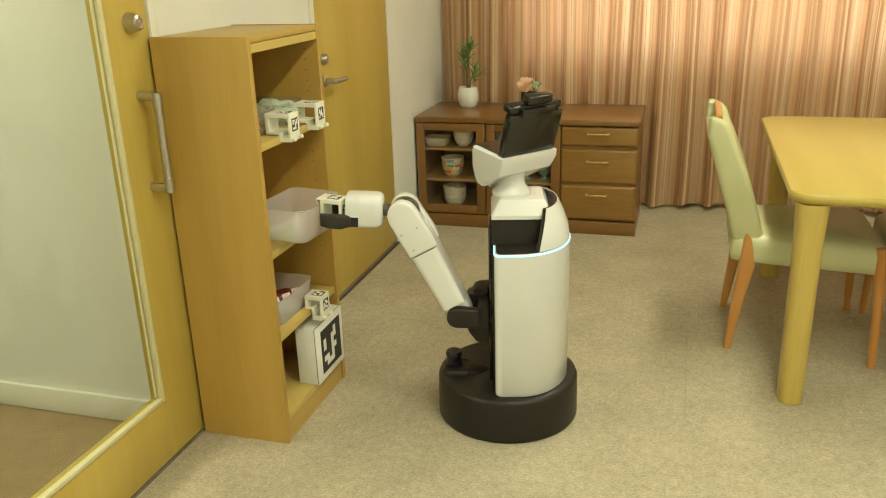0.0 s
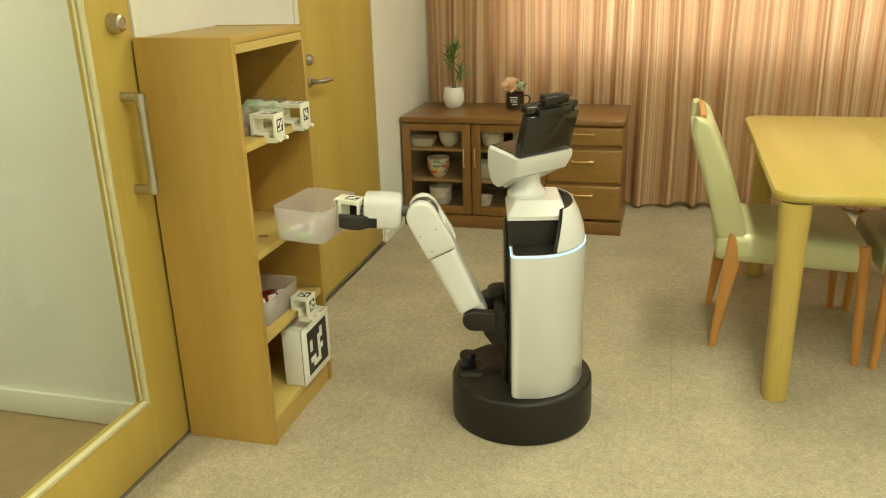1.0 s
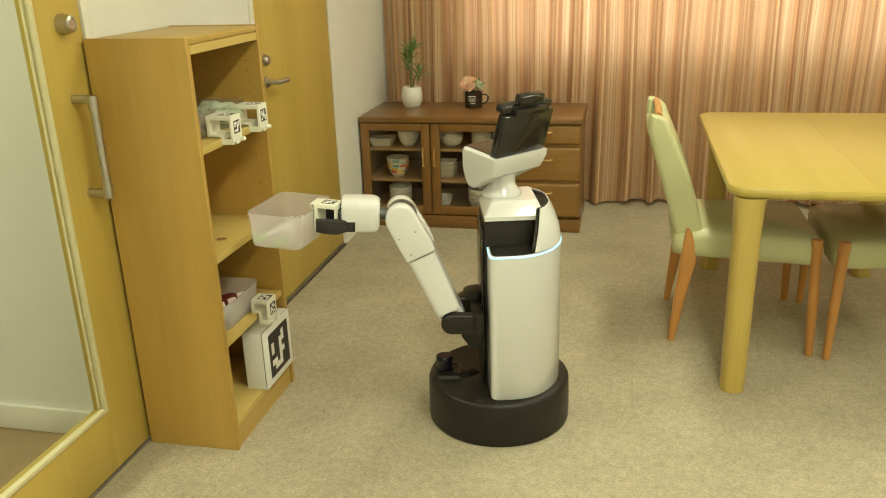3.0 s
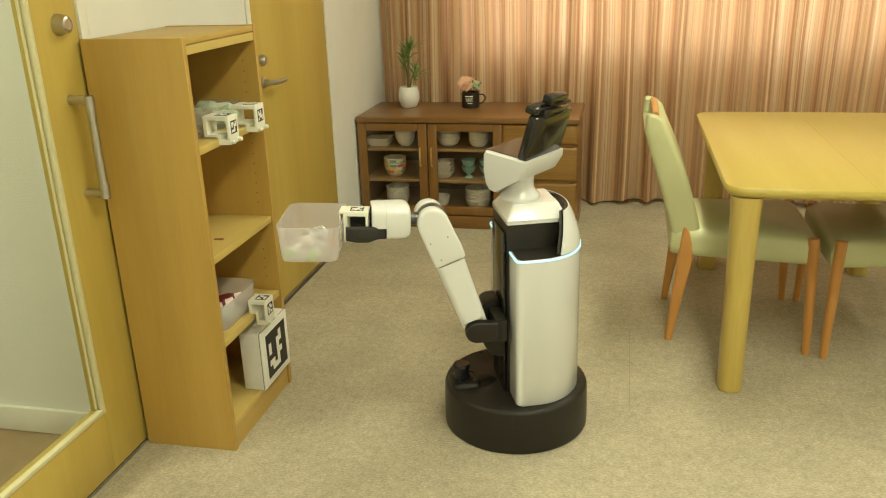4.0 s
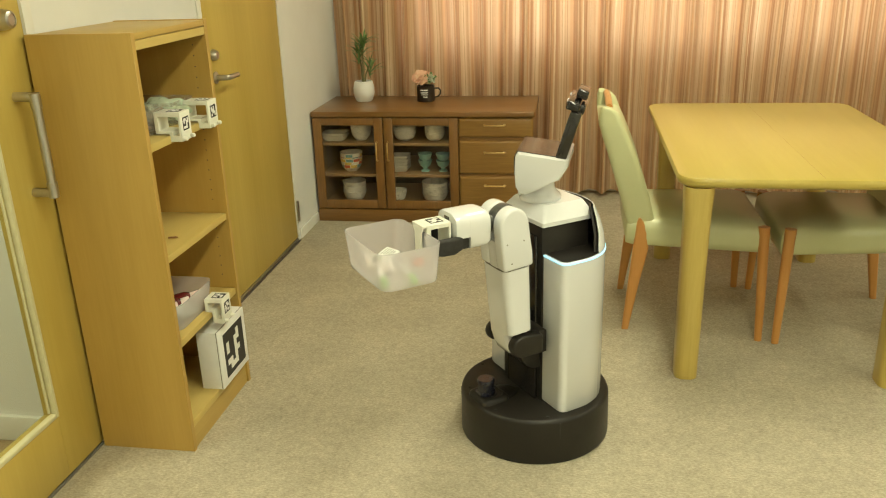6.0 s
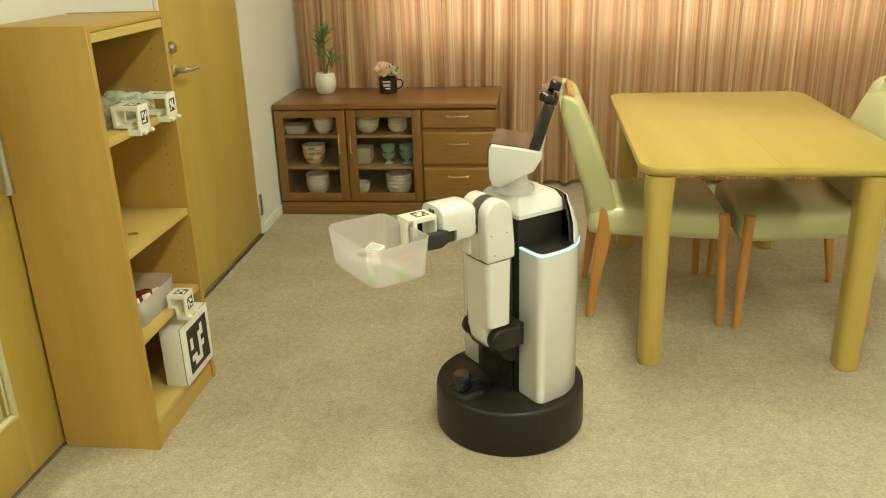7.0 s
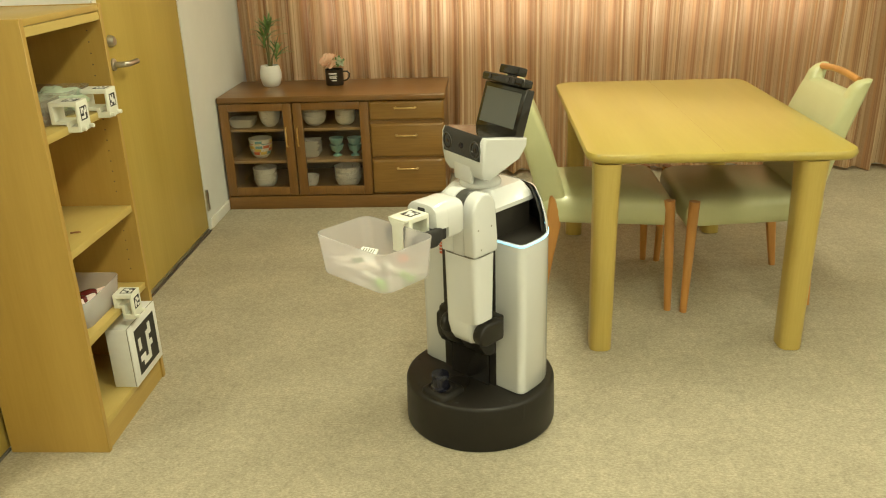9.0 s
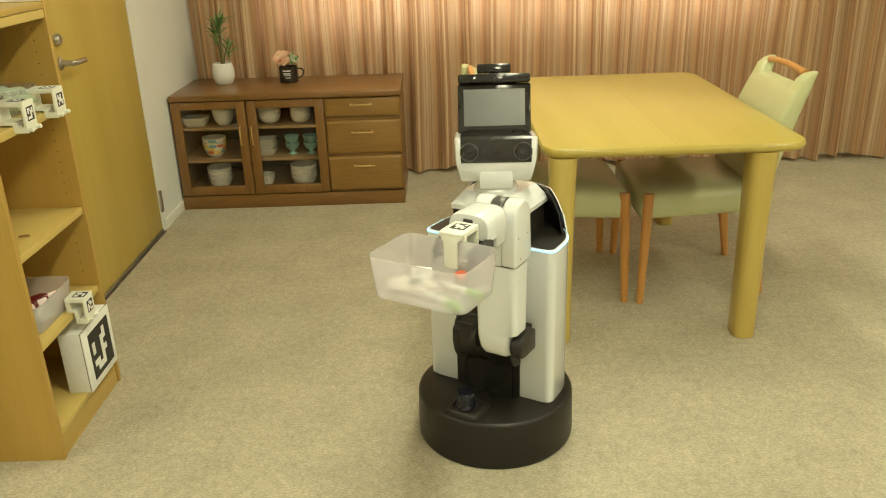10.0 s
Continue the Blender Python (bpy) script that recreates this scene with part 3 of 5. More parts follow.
def tub_shell(lx, ly, h, inset, r=0.028, wall=0.0022):
    """An open tapered tub with rounded corners, its wall given thickness. Local x across, y along."""
    rings = []
    for k, (z, f) in enumerate(((0.0, 1.0), (0.006, 0.55), (0.02, 0.35), (h, 0.0))):
        rings.append([(x, y, z) for x, y in rrect(lx - inset * (0.55 + 0.45 * f) if k < 3 else lx, ly - inset * (0.55 + 0.45 * f) if k < 3 else ly, r)])
    for z, f in ((h, 0.0), (0.02, 0.35), (0.0045, 0.8)):
        k = 0.0 if z == h else inset * (0.55 + 0.45 * f)
        rings.append([(x, y, z) for x, y in rrect(lx - k - 2 * wall, ly - k - 2 * wall, r - wall)])
    return loft(rings)


A1, A2 = ["1011", "0110", "1101", "0100"], ["1101", "1011", "0010", "1110"]
A3, A4 = ["0110", "1011", "1100", "1011"], ["1010", "1110", "0111", "1001"]

# Tubs on the shelves
near_tub = thing("storage_tub", "clear plastic tub with a printed handle and pink packets inside", "storage tub", "tubs on the shelf", pose(-1.233, 2.085, 0.920))
part("shell", moved(tub_shell(0.208, 0.155, 0.066, 0.012, 0.02), pose(-0.0125, 0, 0)), M_TUB_CLEAR, near_tub, "clear plastic shell")
carry_handle(near_tub, pose(0.1160, 0.014, -0.018), A1, A2, 0.058, 0.020, -0.019, 0.0215)
far_tub = thing("storage_tub", "clear plastic tub with a printed handle and green film inside", "storage tub", "tubs on the shelf", pose(-1.233, 2.265, 0.920))
part("shell", moved(tub_shell(0.208, 0.155, 0.066, 0.012, 0.02), pose(-0.0125, 0, 0)), M_TUB_CLEAR, far_tub, "clear plastic shell")
carry_handle(far_tub, pose(0.1160, 0.014, -0.018), A3, A4, 0.058, 0.020, -0.019, 0.0215)
low_tub = thing("storage_tub", "frosted plastic tub with a printed handle holding red bottles", "storage tub", "tubs on the shelf", pose(-1.193, 2.165, 0.351))
part("shell", moved(tub_shell(0.165, 0.235, 0.081, 0.018), pose(0, -0.042, 0)), M_TUB, low_tub, "frosted plastic shell")
carry_handle(low_tub, pose(0.0955, 0.022, -0.038), A2, A3, 0.046, 0.036, -0.012, 0.0102)


def film_heap(name, label, material, cx, cy, cz, rx, ry, rz, seed):
    """A crumpled heap of thin film."""
    bm = bmesh.new()
    bmesh.ops.create_icosphere(bm, subdivisions=4, radius=1.0)
    for v in bm.verts:
        f = 1 + 0.45 * noise.noise(v.co * 2.3 + Vector((seed, 0, 0))) + 0.22 * noise.noise(v.co * 6 + Vector((0, seed, 0)))
        v.co = Vector((v.co.x * rx * f, v.co.y * ry * f, max(v.co.z, -0.6) * rz * f))
    lo = min(v.co.z for v in bm.verts)
    bmesh.ops.translate(bm, verts=bm.verts[:], vec=(cx, cy, cz - lo))
    return tagged(part(name, bm, material, smooth=60), label, "packet")


film_heap("plastic_bag", "crumpled pale green plastic film spilling over a tub", M_GREENBAG, -1.195, 2.235, 0.924, 0.070, 0.064, 0.037, 3)
film_heap("plastic_bag", "crumpled pink plastic packet in a clear tub", mat("pink_film", (0.62, 0.36, 0.32), 0.3, second=(0.70, 0.52, 0.40), scale=30), -1.24, 2.07, 0.924, 0.07, 0.045, 0.028, 8)


film_heap("cloth", "pale greenish-white crumpled cloth lying in a tub", mat("pale_cloth", (0.66, 0.74, 0.64), 0.8, second=(0.72, 0.76, 0.68), scale=25), -1.163, 2.11, 0.3565, 0.030, 0.070, 0.018, 5)


def bottle(m):
    b = thing("bottle", "small dark red bottle with a pale pink cap in a tub", "bottle", "bottles in the tub", m)
    part("body", lathe([(0.0, 0), (0.017, 0), (0.020, 0.004), (0.020, 0.07), (0.016, 0.082), (0.011, 0.088), (0.0, 0.088)], 24), M_WINE, b)
    part("cap", lathe([(0.0, 0.088), (0.0125, 0.088), (0.0125, 0.110), (0.011, 0.113), (0.0, 0.113)], 20), M_PINK, b, "pale pink cap")
    return b


bt = bottle(pose(-1.258, 2.040, 0.3755, 0, 80, 35))
copy_thing(bt, pose(-1.246, 2.090, 0.3755, 0, 80, 30))
copy_thing(bt, pose(-1.241, 2.145, 0.3755, 0, 80, 25))


def marker_box():
    b = thing("box", "white cardboard box with a large square marker on its face", "box", at=pose(-1.073, 2.244, 0.0905))
    part("carton", box(-0.072, 0, -0.104, 0.104, 0, 0.196, 0.003), M_TAGWHITE, b)
    part("lid_gap", box(-0.006, -0.004, -0.1046, 0.1046, 0.004, 0.1966), M_SEAM, b)
    tag_cells(0.150, ["00001", "10011", "10010", "00011", "11010", "01110"], pose(0.0004, 0.004, 0.098, 90, 0, 90), b, "large black and white square marker")


marker_box()
clip = thing("wooden_clip", "tiny brown wooden clip lying on the shelf", "clip", at=pose(-1.15, 2.10, 0.611, 0, 0, 25))
part("clip_half", box(-0.012, 0.012, -0.003, 0.003, 0, 0.004, 0.001), M_UNDER, clip)
part("clip_half", box(0.002, 0.016, -0.006, -0.0035, 0, 0.004, 0.001), M_UNDER, clip)

# ---- sideboard and what stands in and on it ----
BX0, BX1, BY0, BY1, BH = -1.378, -0.203, 4.129, 4.618, 0.600


def sideboard():
    s = thing("sideboard", "dark walnut sideboard with two glazed doors and three drawers", "sideboard")
    part("top_board", box(BX0, BX1, BY0 - 0.006, BY1, BH - 0.030, BH, 0.006, 3), M_SB, s)
    z0, z1, y0 = 0.070, BH - 0.031, BY0 + 0.024
    for x in (BX0 + 0.008, -0.603, BX1 - 0.024):
        part("side_panel", box(x, x + 0.016, y0, BY1 - 0.004, z0, z1, 0.001, 1), M_SB_V, s)
    # The cabinet's inner shade is put into this panel's colour.
    part("back_panel", box(BX0 + 0.025, BX1 - 0.025, BY1 - 0.014, BY1 - 0.006, z0, z1), M_SB_BACK_SHADE, s)
    part("bottom_board", box(BX0 + 0.0245, BX1 - 0.0245, y0, BY1 - 0.015, z0, z0 + 0.018), M_SB_IN, s)
    for z in (0.256, 0.426):
        part("shelf", box(BX0 + 0.0245, -0.6035, y0 + 0.012, BY1 - 0.0145, z - 0.014, z, 0.001, 1), M_SB_IN, s)
    part("plinth", box(BX0 + 0.002, BX1 - 0.002, BY0 - 0.003, BY1 - 0.02, 0.0, 0.068, 0.003), M_SB, s)
    for x0, x1, hx in ((-1.374, -0.996, -1.030), (-0.990, -0.598, -0.970)):
        fw = 0.047
        a, b = BY0 + 0.002, BY0 + 0.022
        d = part("door", cat(box(x0, x0 + fw, a, b, z0 + 0.004, z1 - 0.003, 0.003), box(x1 - fw, x1, a, b, z0 + 0.004, z1 - 0.003, 0.003),
                 box(x0 + fw, x1 - fw, a, b, z0 + 0.004, z0 + 0.05, 0.003), box(x0 + fw, x1 - fw, a, b, z1 - 0.042, z1 - 0.003, 0.003)), M_SB_V, s)
        part("pane", box(x0 + fw - 0.004, x1 - fw + 0.004, a + 0.010, a + 0.013, z0 + 0.046, z1 - 0.038), M_SBGLASS, d, "clear glass pane").visible_shadow = False
        part("handle", tube([(hx, a, 0.44), (hx, a - 0.018, 0.436), (hx, a - 0.021, 0.42), (hx, a - 0.021, 0.36), (hx, a - 0.018, 0.344), (hx, a, 0.34)], 0.0042, 8), M_BRASS, d, "brass bow handle")
    for zb, zt in ((0.4495, 0.4655), (0.2605, 0.2715)):
        part("drawer_divider", box(-0.586, -0.2295, BY0 + 0.008, BY0 + 0.024, zb, zt), M_SB, s)
    for zb, zt in ((0.466, z1 - 0.004), (0.272, 0.449), (0.078, 0.260)):
        a, b = BY0 + 0.001, BY0 + 0.022
        x0, x1 = -0.594, -0.212
        front = loft([[(x, a + dy, z) for x, z in rrect(x1 - x0 - 2 * i, zt - zb - 2 * i, 0.006, 3, (x0 + x1) / 2, (zb + zt) / 2)] for dy, i in ((0.021, 0.0), (0.009, 0.0), (0.003, 0.004), (0.0, 0.013))])
        d = part("drawer", front, M_DRAWER, s)
        zc = zb + (zt - zb) * (0.66 if zt > 0.3 else 0.74)
        xc = -0.408
        for q in (-0.05, 0.05):
            part("handle_post", tube([(xc + q, a + 0.0005, zc), (xc + q, a - 0.018, zc)], 0.0056, 10), M_BRASS, d)
        part("handle", tube([(xc - 0.055, a, zc), (xc - 0.052, a - 0.014, zc), (xc - 0.044, a - 0.018, zc), (xc + 0.044, a - 0.018, zc), (xc + 0.052, a - 0.014, zc), (xc + 0.055, a, zc)], 0.0042, 8), M_BRASS, d, "brass bow handle")


sideboard()


def bowl_mesh(r, h, foot=0.45, wall=0.004):
    return lathe([(0.0, 0.0), (r * foot, 0.0), (r * foot, 0.006), (r * 0.64, h * 0.13), (r * 0.80, h * 0.30), (r * 0.93, h * 0.65), (r * 0.98, h - 0.004), (r, h - 0.0025), (r, h), (r - wall, h), (r * 0.93 - wall, h * 0.65), (r * 0.76, h * 0.32), (0.0, 0.010)], 32)


def bowl(name, label, r, h, material, m, group, foot=0.45):
    b = tagged(part(name, bowl_mesh(r, h, foot), material), label, "bowl", group)
    b.matrix_basis = m
    return b


def stack(first, at, count, rise):
    for k in range(1, count):
        copy_thing(first, Matrix.Translation((at[0], at[1], at[2] + k * rise)) @ pose(0, 0, 0, 0, 0, 37 * k))


def bowls():
    y = 4.245
    for label, mt, r, h, foot, x, z, n, rise in (
            ("white patterned ceramic bowl in a stack behind glass", M_CERAMIC, 0.058, 0.070, 0.5, -1.140, 0.427, 2, 0.018),
            ("white ceramic bowl in a stack behind glass", M_CERAMIC, 0.065, 0.052, 0.45, -1.197, 0.0885, 3, 0.026),
            ("white ceramic bowl in a stack behind glass", M_CERAMIC, 0.064, 0.050, 0.42, -0.900, 0.427, 3, 0.020),
            ("white ceramic bowl in a tall stack behind glass", M_CERAMIC_PLAIN, 0.054, 0.036, 0.5, -0.738, 0.427, 5, 0.014),
            ("white ceramic bowl in a tall stack behind glass", M_CERAMIC, 0.071, 0.046, 0.5, -0.746, 0.0885, 4, 0.020),
            ("small white ceramic bowl behind glass", M_CERAMIC, 0.046, 0.055, 0.45, -0.950, 0.0885, 1, 0.0)):
        b = bowl("bowl", label, r * 1.0, h * 1.14, mt, pose(x, y, z), "bowls in the sideboard", foot)
        stack(b, (x, y, z), n, rise)
    for x in (-0.795, -0.698):
        b = tagged(part("footed_bowl", lathe([(0.0, 0.0), (0.024, 0.0), (0.022, 0.006), (0.011, 0.012), (0.012, 0.020), (0.029, 0.032), (0.039, 0.062), (0.0365, 0.062), (0.026, 0.035), (0.0, 0.026)], 28), M_TEAL), "teal glazed bowl on a small foot", "bowl", "teal bowls")
        b.matrix_basis = pose(x, y, 0.257)
        copy_thing(b, pose(x, y, 0.257 + 0.036))
    # Patchwork bowl: bands of coloured patches
    for k in range(2):
        p = thing("patchwork_bowl", "bowl with red, yellow and blue-green patches, stacked", "bowl", "patchwork bowls", pose(-1.205, y, 0.257 + 0.026 * k, 0, 0, 40 * k))
        part("bowl_body", bowl_mesh(0.062, 0.078, 0.5), M_CERAMIC_PLAIN, p)
        for i in range(9):
            for j, (za, zb) in enumerate(((0.0236, 0.0400), (0.0412, 0.0565), (0.0577, 0.0725))):
                if (i * 2 + j * 5 + k) % 4 == 3:
                    continue
                def rad(z):
                    return 0.0008 + 0.062 * (0.80 + 0.13 * (z / 0.078 - 0.30) / 0.35 if z < 0.0507 else 0.93 + 0.05 * (z - 0.0507) / 0.0233)
                a0, a1 = radians(40 * i + 8 * j), radians(40 * i + 8 * j + 36)
                ring = [[(rad(z) * math.cos(a0 + (a1 - a0) * q / 4), rad(z) * math.sin(a0 + (a1 - a0) * q / 4), z) for q in range(5)] for z in (za, (za + zb) / 2, zb)]
                part("patch", loft(ring, caps=False, closed=False), (M_RED, M_YELLOW, M_BLUE)[(i + j + k) % 3], p)
    dish = tagged(part("dish", loft([[(u, v, z) for u, v in rrect(w, d, 0.015)] for w, d, z in ((0.10, 0.085, 0.0), (0.132, 0.112, 0.028), (0.127, 0.107, 0.028), (0.096, 0.081, 0.005))]), M_CERAMIC_PLAIN), "cream rectangular ceramic dish, stacked", "dish", "rectangular dishes")
    dish.matrix_basis = pose(-1.284, y, 0.427)
    copy_thing(dish, pose(-1.284, y, 0.427 + 0.016))
    sq = tagged(part("dish", loft([[(u, v, z) for u, v in rrect(w, d, 0.012)] for w, d, z in ((0.062, 0.062, 0.0), (0.096, 0.096, 0.020), (0.098, 0.098, 0.023), (0.094, 0.094, 0.023), (0.058, 0.058, 0.004))]), M_CERAMIC_PLAIN), "cream square ceramic dish in a stack", "dish", "square dishes")
    sq.matrix_basis = pose(-0.929, y, 0.257)
    for k in range(1, 5):
        copy_thing(sq, pose(-0.929 + 0.002 * (k % 2), y, 0.257 + 0.0165 * k, 0, 0, (0, 3, -2, 4, 1)[k]))


bowls()


def plant():
    rnd = random.Random(11)
    p = thing("potted_plant", "small green leafy plant in a rounded white pot", "plant", at=pose(-1.165, 4.455, BH))
    part("pot", lathe([(0.0, 0.0), (0.038, 0.0), (0.048, 0.010), (0.058, 0.045), (0.058, 0.075), (0.050, 0.108), (0.044, 0.112), (0.042, 0.108), (0.042, 0.100), (0.0, 0.100)], 36), M_POT, p, "rounded white ceramic pot")
    part("soil", lathe([(0.0, 0.099), (0.0415, 0.099), (0.0415, 0.1015), (0.0, 0.104)], 20), M_DARK, p)
    heads = []
    for sx, sy, h in ((0.002, 0.0, 0.315), (0.024, 0.008, 0.20), (-0.012, 0.006, 0.27), (0.008, -0.006, 0.335)):
        part("stem", tube([(sx * 0.3, sy * 0.3, 0.09), (sx * 0.6, sy, 0.09 + (h - 0.09) * 0.5), (sx * 1.6, sy, h)], [0.005, 0.0042, 0.003], 8), M_STEM, p)
        heads.append((sx * 1.6, sy, h))
    for hx, hy, h in heads:
        for k in range(17):
            a, up = rnd.uniform(0, 6.28), rnd.uniform(0.55, 1.45)
            ln, w = rnd.uniform(0.07, 0.13), rnd.uniform(0.004, 0.0078)
            z0 = h - rnd.uniform(0, 0.075)
            d = Vector((math.cos(a), math.sin(a), 0))
            pts = []
            for q in range(6):
                f = q / 5
                pts.append(Vector((hx, hy, z0)) + d * ln * math.cos(up) * f * (1 + 0.25 * f) + Vector((0, 0, ln * (math.sin(up) * f - 0.55 * f * f * (1.1 - 0.5 * up)))))
            s = Vector((-d.y, d.x, 0))
            wid = [0.35, 0.8, 1.0, 0.9, 0.6, 0.05]
            rings = [[q - s * w * f, q + Vector((0, 0, -0.0015)) * f, q + s * w * f, q + Vector((0, 0, 0.0008))] for q, f in zip(pts, wid)]
            part("leaf", loft(rings), M_LEAF, p)


def flower_mug():
    rnd = random.Random(5)
    g = thing("flower_mug", "black enamel mug with white lettering, holding artificial flowers", "flower pot", at=pose(-0.815, 4.45, BH))
    mug = part("mug", lathe([(0.0, 0.0), (0.039, 0.0), (0.041, 0.003), (0.041, 0.082), (0.0425, 0.084), (0.039, 0.084), (0.038, 0.07), (0.0, 0.07)], 36), M_MUG, g)
    part("mug_handle", tube([(0.040, 0, 0.070), (0.060, 0, 0.070), (0.069, 0, 0.058), (0.067, 0, 0.038), (0.056, 0, 0.025), (0.040, 0, 0.020)], 0.0042, 8), M_MUG, mug)
    for z, h, a0, a1 in ((0.062, 0.006, -2.05, -1.15), (0.051, 0.003, -2.0, -1.1), (0.045, 0.003, -2.0, -1.25), (0.039, 0.003, -1.95, -1.15), (0.026, 0.005, -1.75, -1.2)):
        ring = [[(0.0414 * math.cos(a0 + (a1 - a0) * q / 6), 0.0414 * math.sin(a0 + (a1 - a0) * q / 6), zz) for q in range(7)] for zz in (z, z + h)]
        part("print_bar", loft(ring, caps=False, closed=False), M_TAGWHITE, mug)

    def petal(at, way, size, material, name="petal"):
        way = Vector(way).normalized()
        s = way.orthogonal().normalized()
        t = way.cross(s)
        base = Vector(at)
        rings = []
        for f, w in ((0.0, 0.25), (0.4, 0.85), (0.75, 1.0), (1.0, 0.5)):
            c = base + way * size * f + t * size * 0.35 * f * f
            rings.append([c - s * size * 0.5 * w + t * size * 0.1, c + t * 0.0012, c + s * size * 0.5 * w + t * size * 0.1, c - t * 0.0012])
        part(name, loft(rings), material, g)

    def rose(c, r, material):
        c = Vector(c)
        for ring, (n, tilt, sz) in enumerate(((4, 1.3, 0.62), (6, 0.95, 0.85), (8, 0.5, 1.0), (8, 0.05, 0.95))):
            for k in range(n):
                a = 2 * math.pi * k / n + ring * 0.4
                w = Vector((math.cos(a) * math.cos(tilt), math.sin(a) * math.cos(tilt), math.sin(tilt)))
                petal(c + w * r * 0.15, w, r * sz, material)

    for c, r in (((-0.022, -0.026, 0.108), 0.034), ((-0.040, 0.004, 0.112), 0.032), ((-0.006, 0.0, 0.130), 0.030), ((-0.026, 0.016, 0.132), 0.030), ((-0.010, -0.022, 0.128), 0.026), ((0.012, 0.024, 0.118), 0.030)):
        rose(c, r, M_PEACH)
    for k in range(34):
        a, rr = rnd.uniform(0, 6.28), rnd.uniform(0.0, 0.028)
        c = (0.024 + rr * math.cos(a), -0.012 + rr * math.sin(a), 0.100 + rnd.uniform(0.0, 0.042))
        for q in range(4):
            b = rnd.uniform(0, 6.28)
            petal(c, (math.cos(b), math.sin(b), rnd.uniform(0.1, 1.0)), rnd.uniform(0.010, 0.016), M_PALE if k % 4 else M_LEAF, "petal" if k % 4 else "leaf")
    for o in g.children:
        o.scale = (1.18, 1.18, 1.0) if o.name.startswith("mug") else (1.04, 1.04, 1.02)


plant()
flower_mug()

# ---- table and chairs ----
TX0, TX1, TY0, TY1, TZ = 0.317, 1.165, 2.496, 3.800, 0.700


def table():
    t = thing("dining_table", "yellow beech dining table with rounded corners and thick legs", "table")
    cx, cy, w, d = (TX0 + TX1) / 2, (TY0 + TY1) / 2, TX1 - TX0, TY1 - TY0
    rings = [(0.034, -0.034), (0.012, -0.033), (0.004, -0.027), (0.0, -0.018), (0.001, -0.010), (0.005, -0.003), (0.013, 0.0)]
    leaf = loft([[(x, y, TZ + z) for x, y in rrect(w - 2 * i, d - 2 * i, 0.075 - i, 8, cx, cy)] for i, z in rings])
    part("tabletop", leaf, M_TABLE, t)
    leaf_joint(t)
    # Added, unseen board: its red-brown browns the shade and reflections on the seats.
    part("added_tint_board", box(TX0 + 0.05, TX1 - 0.05, TY0 + 0.05, TY1 - 0.05, TZ - 0.0375, TZ - 0.0344), M_UNDER, t, "added red-brown board under the tabletop, tinting the shade on the seats")
    part("apron", cat(box(TX0 + 0.075, TX0 + 0.095, TY0 + 0.12, TY1 - 0.12, TZ - 0.085, TZ - 0.038), box(TX1 - 0.095, TX1 - 0.075, TY0 + 0.12, TY1 - 0.12, TZ - 0.085, TZ - 0.038)), M_LEG, t)
    for x, y in ((0.386, 2.562), (1.027, 2.562), (0.412, 3.704), (1.050, 3.704)):
        rings = []
        for f in (0.0, 0.004, 0.03, 0.3, 0.6, 0.85, 0.93, 1.0):
            s = 0.074 + 0.007 * f + (0.010 * max(0, f - 0.8) / 0.2)
            s -= 0.006 if f == 0.0 else 0.0
            rings.append([(x + u, y + v, f * (TZ - 0.0345)) for u, v in rrect(s, s * 1.30, s * 0.38, 6)])
        part("leg", loft(rings), M_LEG, t)


def leaf_joint(t):
    part("leaf_joint", box(0.7408, 0.7414, TY0 + 0.014, TY1 - 0.014, TZ - 0.001, TZ + 0.0002), M_UNDER, t)


